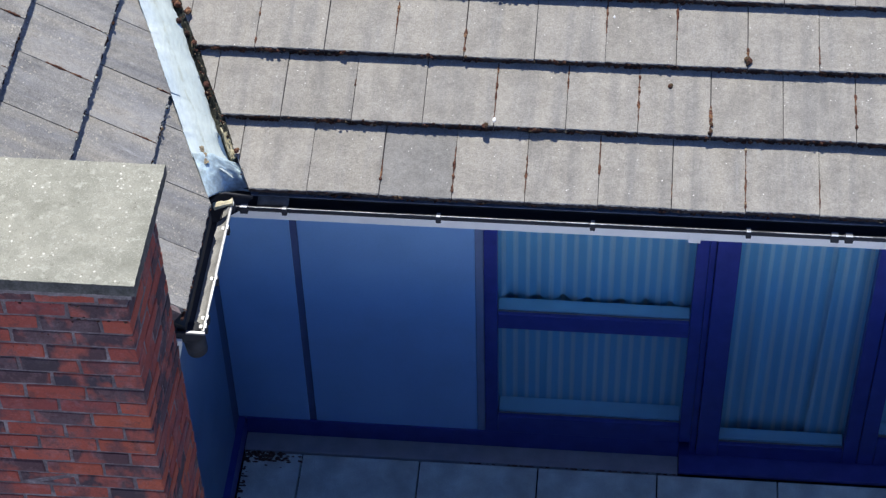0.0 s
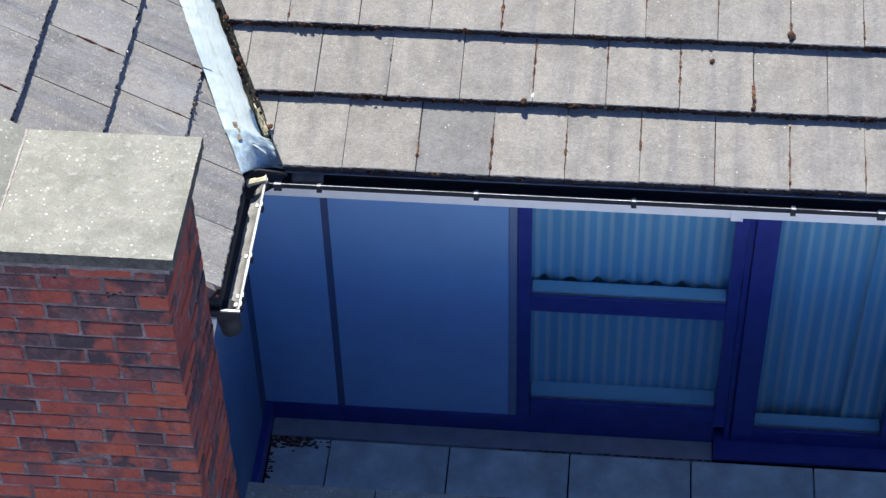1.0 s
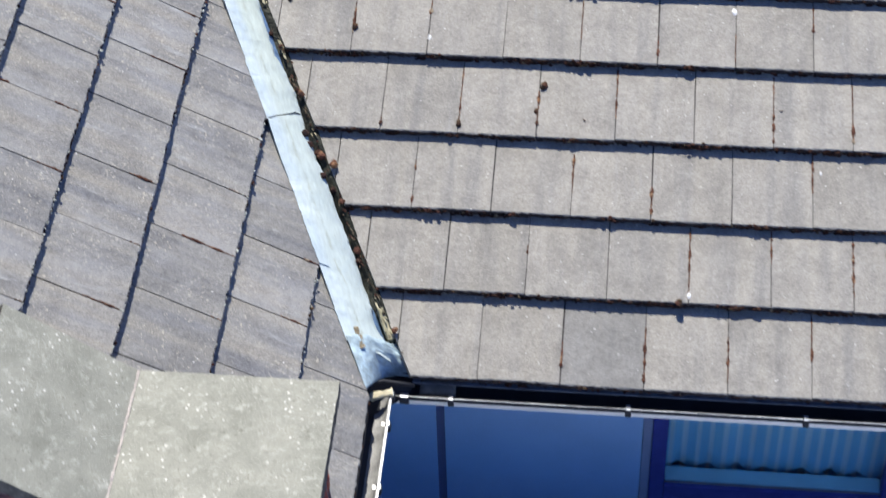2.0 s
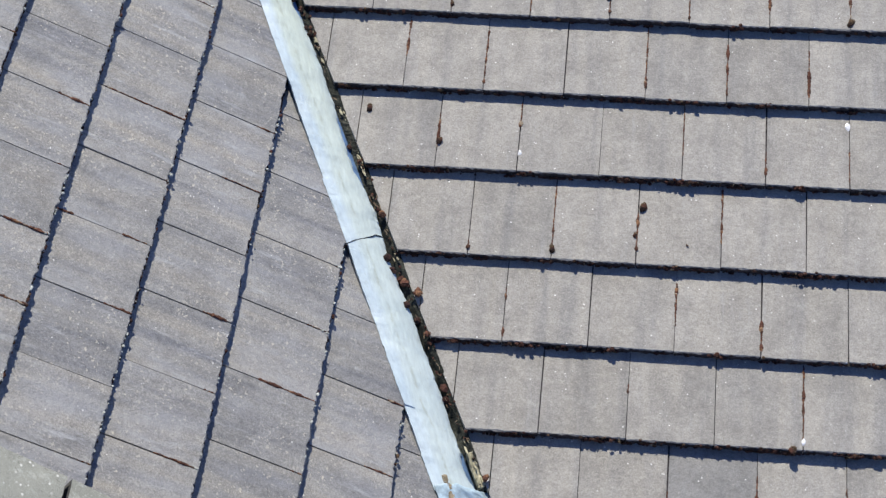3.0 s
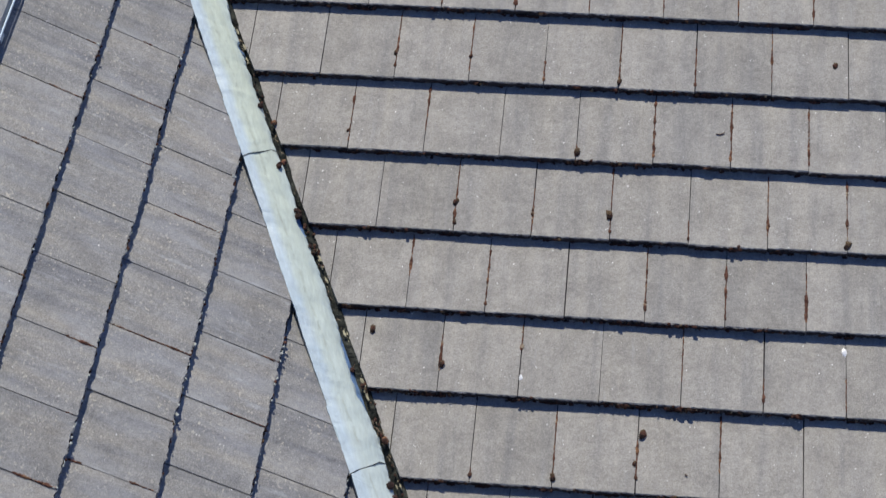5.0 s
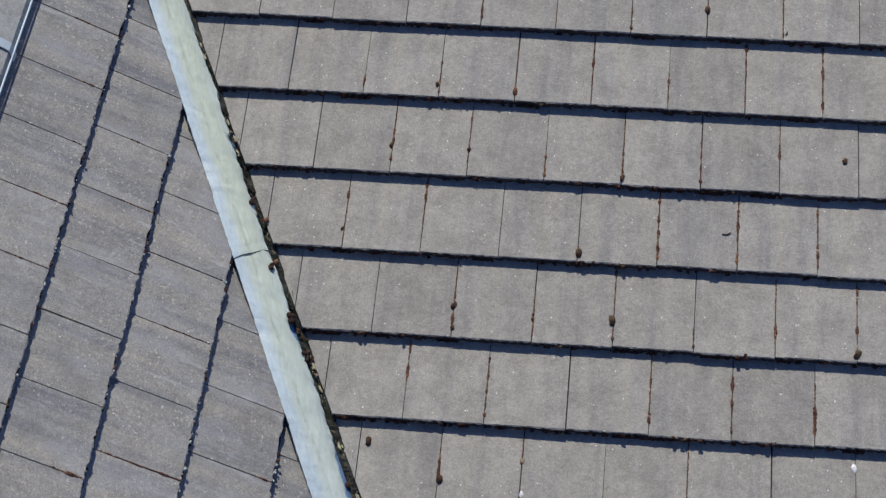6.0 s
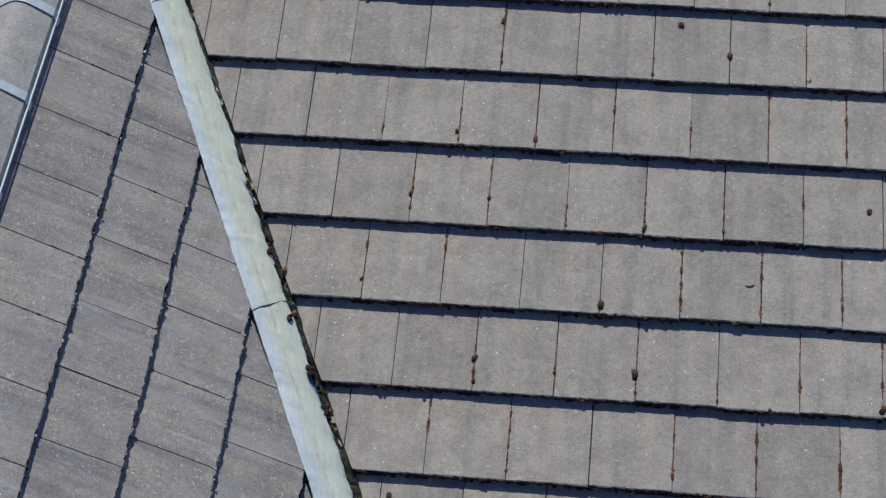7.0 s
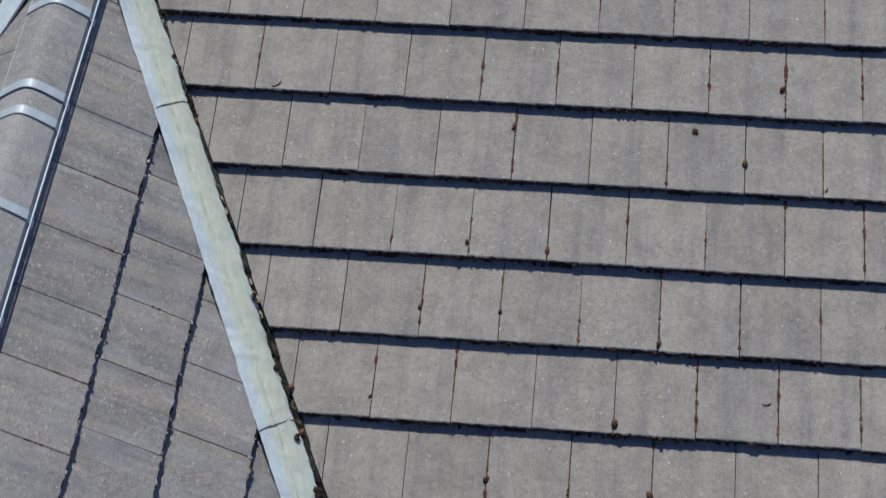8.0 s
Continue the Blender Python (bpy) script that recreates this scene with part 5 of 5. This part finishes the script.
# larger single lumps, by joint index along the eaves, course and way up the tile
for X, j, f, r in ((6.0, 2, 0.10, 0.016), (4.93, 1, 0.72, 0.011), (5.5, 1, 0.05, 0.013), (5.5, 1, 0.16, 0.010), (2.38, 1, -0.01, 0.014), (-2.88, 4, 0.74, 0.014), (0.56, 3, 0.70, 0.016),
                   (0.47, 3, 0.34, 0.010), (0.0, 6, 0.32, 0.016), (3.0, 6, 0.09, 0.013), (2.83, 8, 0.47, 0.013), (0.99, 10, 0.37, 0.013), (0.35, 10, 0.79, 0.012), (0.0, 8, 0.08, 0.013),
                   (1.46, 11, 0.38, 0.014), (-2.02, 10, 0.71, 0.011), (-0.5, 7, 0.10, 0.013), (-0.5, 3, 0.12, 0.013), (-1.98, 4, 0.35, 0.012), (-3.01, 8, 0.36, 0.009), (-2.0, 8, 0.36, 0.009), (-2.5, 9, 0.18, 0.009), (-3.52, 7, 0.25, 0.008), (-1.0, 6, 0.28, 0.008), (-2.0, 6, 0.12, 0.009), (-2.0, 6, 0.40, 0.012)):
    s = S_MAIN[j] + f * GAUGE
    h = -THICK * max(0.0, f) + r * 0.35
    ob = lumps("moss_lump", [(Vector((rng.uniform(-0.4, 0.4) * r, i * r * 0.55, 0)), r * rng.uniform(0.6, 0.95), 0.75, 1.2, Vector((0, 1, 0))) for i in range(-1, 2)], MAT_MOSS, int(X * 10 + j))
    ob.matrix_world = MAIN @ Matrix.Translation((X * W, s, h))
    tagged(ob, "brown dried moss lump lying on the roof tiles", "moss", "moss lumps")
for X, j, f, r in ((2.5, 1, 0.09, 0.009), (-0.98, 4, 0.24, 0.008), (2.98, 4, 0.80, 0.011), (4.1, 2, 0.72, 0.006)):
    ob = lumps("bird_dropping", [(Vector((0, 0, 0)), r, 0.35, 1.5, Vector((0, 1, 0)))], MAT_WHITE, int(X * 10 + j))
    ob.matrix_world = MAIN @ Matrix.Translation((X * W, S_MAIN[j] + f * GAUGE, -THICK * f + 0.002))
    tagged(ob, "small white dropping on a roof tile", "dropping", "droppings")
for X, j, f, ln, turn in ((1.36, 7, 0.46, 0.040, 15), (-5.2, 11, 0.06, 0.05, 40), (2.05, 10, 0.10, 0.02, 60), (3.6, 3, 0.5, 0.012, 30), (1.1, 3, 0.25, 0.012, -40)):
    bm = bmesh.new()
    rings = []
    for i in range(8):
        a = (i / 7 - 0.5) * 1.6
        c = Vector((ln * 0.6 * math.sin(a), ln * 0.5 * (1 - math.cos(a)), 0.004))
        r = 0.0012 + 0.0014 * math.cos(a)
        rings.append([bm.verts.new(c + Vector((0, r * math.cos(k * 1.2566), r * math.sin(k * 1.2566)))) for k in range(5)])
    for p, q in zip(rings, rings[1:]):
        for k in range(5):
            bm.faces.new((p[k], p[(k + 1) % 5], q[(k + 1) % 5], q[k]))
    bm.faces.new(rings[0])
    bm.faces.new(rings[-1][::-1])
    tagged(part("twig", bm, MAT_LITTER, at=MAIN @ Matrix.Translation((X * W, S_MAIN[j] + f * GAUGE, -THICK * f)) @ Matrix.Rotation(radians(turn), 4, "Z")), "small curved brown twig lying on a roof tile", "twig", "twigs")
# rotting leaves in the balcony corner
leaf = []
for i in range(220):
    x, y = rng.gauss(-0.47, 0.07), rng.gauss(0.515, 0.022)
    if i > 180:
        x, y = rng.uniform(-0.57, -0.54), rng.uniform(0.2, 0.5)
    leaf.append((Vector((max(-0.57, x), min(0.65, y), FLOOR + 0.003)), rng.uniform(0.003, 0.007), 0.3, 2.0, Vector((1, 0, 0))))
for i in range(60):
    leaf.append((Vector((rng.uniform(0.6, 1.65), 0.543, FLOOR + 0.006)), rng.uniform(0.003, 0.007), 0.5, 2.0, Vector((1, 0, 0))))
tagged(lumps("leaf_litter", leaf, MAT_LITTER, 8), "dark rotting leaf litter and moss at the balcony's edge", "leaves", kind="stuff")

# ---- paving slabs ----
SL = 0.6115
for r in range(2):
    for i in range(-1, 10):
        x0 = -0.270 + SL * i
        y1 = 0.540 - 0.60 * r
        lo, hi = (max(-0.574, x0) + 0.004, y1 - 0.595, FLOOR - 0.045), (x0 + SL - 0.004, y1, FLOOR)
        ob = part("slab", box((0, 0, 0), (hi[0] - lo[0], hi[1] - lo[1], 0.045), 0.003), MAT_SLAB, floor, at=Matrix.Translation(lo))

# ---- bricks ----
COURSE, BH = 0.0763, 0.068
Z0 = 0.3834
rngb = random.Random(3)


brick_cache = {}


def brick_mesh(lx, ly, burnt=False):
    key = (round(lx, 3), round(ly, 3), rngb.randint(0, 3), burnt)
    if key not in brick_cache:
        bm = bmesh.new()
        add_box(bm, (0, 0, 0), (lx, ly, BH))
        bmesh.ops.bevel(bm, geom=bm.edges[:], offset=0.0045, segments=1, affect="EDGES")
        for v in bm.verts:
            v.co += Vector((rngb.uniform(-1, 1), rngb.uniform(-1, 1), rngb.uniform(-1, 1))) * 0.003
        brick_cache[key] = mesh_of("brick", bm, MAT_BRICK_BURNT if burnt else MAT_BRICK)
    return brick_cache[key]


# overfired bricks by course and place from the corner
BURNT = {(3, 0), (1, 0), (1, 1), (0, 1), (-1, 1), (-1, 2), (-2, 1), (-2, 2), (-3, 0), (-5, 1), (-6, 0), (-8, 1), (-9, 0), (-9, 2), (-10, 1), (-10, 2), (-11, 0), (4, 0), (4, 2), (4, 3), (3, 2), (3, 3), (2, 1)}
far_bricks = bmesh.new()
for c in range(-30, 24):
    z = Z0 + COURSE * c
    even = c % 2 == 0
    # front face, from the corner to the west; headers end every other course
    x = BX
    first, place = True, 0
    while x > 2 * RIDGE_X - BX:
        ln = 0.104 if (first and even) else 0.2155
        dp = 0.2155 if (first and even) else 0.104
        xa = max(x - ln, 2 * RIDGE_X - BX)
        if z + BH < min(wall_top(xa), wall_top(x)) + 0.001 and x - xa > 0.03:
            if x > -1.75 and -13 <= c:
                ob = new("brick", brick_mesh(x - xa, dp, (c, place) in BURNT or (place > 2 and rngb.random() < 0.3)))
                ob.matrix_world = pose(xa + rngb.uniform(-0.001, 0.001), BY + rngb.uniform(-0.002, 0.0015), z + rngb.uniform(-0.001, 0.001), 0, rngb.uniform(-0.25, 0.25), rngb.uniform(-0.2, 0.2))
                ob.parent = gw
            else:
                add_box(far_bricks, (xa, BY, z), (x, BY + 0.08, z + BH))
        x = xa - 0.0105
        first, place = False, place + 1
    # the face towards the balcony
    y = BY + (0.2155 if even else 0.104) + 0.0105
    while y < BYB - 0.03:
        ye = min(y + 0.2155, BYB)
        if z + BH < 0.787:
            if -20 <= c:
                ob = new("brick", brick_mesh(0.104, ye - y, rngb.random() < 0.38))
                ob.matrix_world = pose(BX - 0.104 + rngb.uniform(-0.002, 0.0015), y, z + rngb.uniform(-0.001, 0.001), 0, 0, rngb.uniform(-0.2, 0.2))
                ob.parent = gw
            else:
                add_box(far_bricks, (BX - 0.08, y, z), (BX, ye, z + BH))
        y = ye + 0.0105
soot = []
for i in range(420):
    c = rngb.choice((4, 4, 4, 3, 3, 2, 2, 1, 0, -4, -7, -8))
    x = rngb.uniform(-1.75, BX)
    if noise.noise(Vector((x * 4, c * 2.7, 3))) < rngb.uniform(-0.3, 0.35):
        continue
    soot.append((Vector((x, BY - 0.001, Z0 + COURSE * c + BH + rngb.gauss(0.001, 0.009))), rngb.choice((0.0012, 0.0014, 0.0018, 0.0024, 0.0035)), 0.8, 2.2, Vector((1, 0, 0))))
tagged(lumps("wall_moss", soot, MAT_MOSS, 19), "dark moss growing in the upper bed joints of the brick wall", "moss", kind="stuff")
tagged(part("brickwork", far_bricks, MAT_BRICK_FAR, gw), "red brickwork lower down the gable wall", kind="stuff")

# ---- roof tiles ----
rngt = random.Random(21)
GAP = 0.0035
full_main = [mesh_of("tile", tile_bm(GAP / 2, W - GAP / 2, seed=i), MAT_TILE) for i in range(8)]
grey_tile = mesh_of("tile", tile_bm(GAP / 2, W - GAP / 2, seed=77), MAT_TILE_GREY)
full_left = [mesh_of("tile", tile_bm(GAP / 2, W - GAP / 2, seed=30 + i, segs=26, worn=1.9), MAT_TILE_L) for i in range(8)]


def jitter():
    return pose(rngt.uniform(-0.001, 0.001), rngt.uniform(-0.003, 0.003), rngt.uniform(-0.0012, 0.0012), rngt.uniform(-0.2, 0.2), rngt.uniform(-0.2, 0.2), rngt.uniform(-0.22, 0.22))


def joined(rows, name, parent, mat, frame_m, label):
    """The tiles further off, as one mesh of plain wedge-shaped pieces: rows of (u0, u1, s)."""
    verts, faces = [], []
    for u0, u1, s in rows:
        o = len(verts)
        top = -THICK * 0.415 / GAUGE
        for u in (u0 + GAP / 2, u1 - GAP / 2):
            for ss, h in ((0, 0), (0, -THICK), (0.415, top - 0.02), (0.415, top)):
                verts.append(tuple(frame_m @ Vector((u, s + ss, h))))
        faces += [(o, o + 1, o + 2, o + 3), (o + 4, o + 7, o + 6, o + 5), (o, o + 4, o + 5, o + 1), (o + 3, o + 7, o + 4, o), (o + 2, o + 6, o + 7, o + 3), (o + 1, o + 5, o + 6, o + 2)]
    me = bpy.data.meshes.new(name)
    me.from_pydata(verts, [], faces)
    me.materials.append(mat)
    ob = new(name, me)
    ob.parent = parent
    return tagged(ob, label, kind="stuff")


far = []
for j, s in enumerate(S_MAIN):
    y0, y1 = s * math.cos(P), (s + 0.415) * math.cos(P)
    if y0 > TOP_Y - 0.1:
        break
    for i in range(-32, 22):
        u = main_u(i + 0.5 * (j % 2), j)
        xc0, xc1 = cut_main(y0), cut_main(y1)
        wx0, wx1 = 2 * RIDGE_X - xc0, 2 * RIDGE_X - xc1
        if u > 6.3 or u < -9.3:
            continue
        near = j <= 13 and -3.4 < u < 2.75 - (0.12 * max(0, j - 4))
        if y1 < APEX_Y - 0.1 and u + W <= xc1 and u >= wx1:
            continue
        if u >= xc0:
            m = MAIN @ Matrix.Translation((u, s, 0)) @ jitter()
            if near:
                grey = (j, i) == (0, 1)
                ob = new("tile", grey_tile if grey else full_main[rngt.randrange(8)])
                ob.matrix_world = m
                ob.parent = roof_main
            else:
                far.append((u, u + W, s))
        elif u + W <= wx0:
            far.append((u, u + W, s))
        elif y0 > APEX_Y - 0.4:
            far.append((u, u + W, s))
        else:
            # tiles cut along the valley
            bm = tile_bm(GAP / 2, W - GAP / 2, seed=100 + i + j)
            m = MAIN @ Matrix.Translation((u, s, 0))
            if u + W / 2 > RIDGE_X:
                clip(bm, m, (cut_main(0), 0, 0), (-1, -0.474, 0))
            else:
                clip(bm, m, (2 * RIDGE_X - cut_main(0), 0, 0), (1, -0.474, 0))
            if len(bm.faces) > 3:
                part("tile", bm, MAT_TILE, roof_main, at=m)
joined(far, "tiles", roof_main, MAT_TILE_FAR, MAIN, "grey concrete tiles of the main roof further off")
BACK = Matrix(((-1, 0, 0, 0), (0, -math.cos(P), math.sin(P), 2 * TOP_Y), (0, math.sin(P), math.cos(P), 0), (0, 0, 0, 1)))
joined([(W * (i + 0.5 * (j % 2)), W * (i + 1 + 0.5 * (j % 2)), s) for j, s in enumerate(S_MAIN[:22]) for i in range(-21, 30)], "tiles", roof_back, MAT_TILE_FAR, BACK, "grey concrete tiles of the rear slope")
part("ridge_cap", prism([(TOP_Y - 0.13, main_z(TOP_Y) - 0.04), (TOP_Y - 0.06, main_z(TOP_Y) + 0.04), (TOP_Y + 0.06, main_z(TOP_Y) + 0.04), (TOP_Y + 0.13, main_z(TOP_Y) - 0.04)], 0, -9.2, 6.5), MAT_RIDGE, roof_back)

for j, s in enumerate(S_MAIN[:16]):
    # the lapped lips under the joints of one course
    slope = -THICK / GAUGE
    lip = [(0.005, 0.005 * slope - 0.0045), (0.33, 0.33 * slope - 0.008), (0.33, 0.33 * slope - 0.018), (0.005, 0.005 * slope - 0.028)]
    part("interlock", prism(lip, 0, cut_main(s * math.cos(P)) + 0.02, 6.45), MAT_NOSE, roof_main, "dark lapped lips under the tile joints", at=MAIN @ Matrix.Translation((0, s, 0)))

for k, s in enumerate(S_LEFT):
    xs0, xs1 = L0.x - s * math.cos(Q), L0.x - (s + 0.415) * math.cos(Q)
    for i in range(-5, 20):
        u = left_u(i + 0.5 * (k % 2))
        ya, yb = u + L0.y, u + W + L0.y
        if yb < VERGE_Y + 0.03:
            continue
        lim = lambda x: (-0.4505 + 0.010 - x) / 0.4672
        if ya > lim(xs1):
            continue
        m = LEFT @ Matrix.Translation((u, s, 0))
        ln = 0.415 if k < 6 else 0.44
        if yb < lim(xs0) and ya >= VERGE_Y and k < 6:
            ob = new("tile", full_left[rngt.randrange(8)])
            ob.matrix_world = m @ jitter()
            ob.parent = roof_gable
        else:
            bm = tile_bm(GAP / 2, W - GAP / 2, ln, seed=300 + i * 7 + k, segs=14, worn=1.9)
            if yb >= lim(xs0):
                clip(bm, m, (-0.4505 + 0.010, 0, 0), (1, 0.4672, 0))
            if ya < VERGE_Y:
                clip(bm, m, (0, VERGE_Y, 0), (0, -1, 0))
            if len(bm.faces) > 3:
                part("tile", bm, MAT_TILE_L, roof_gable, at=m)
        # the same course on the far slope
        if -W - u + L0.y < 99:
            bm = tile_bm(GAP / 2, W - GAP / 2, ln, seed=500 + i * 7 + k, segs=2)
            mw = WEST @ Matrix.Translation((-u - W, s, 0))
            if yb >= lim(xs0):
                clip(bm, mw, (2 * RIDGE_X + 0.4505 - 0.010, 0, 0), (-1, 0.4672, 0))
            if ya < VERGE_Y:
                clip(bm, mw, (0, VERGE_Y, 0), (0, -1, 0))
            if len(bm.faces) > 3:
                part("tile", bm, MAT_TILE_L, roof_west, at=mw)
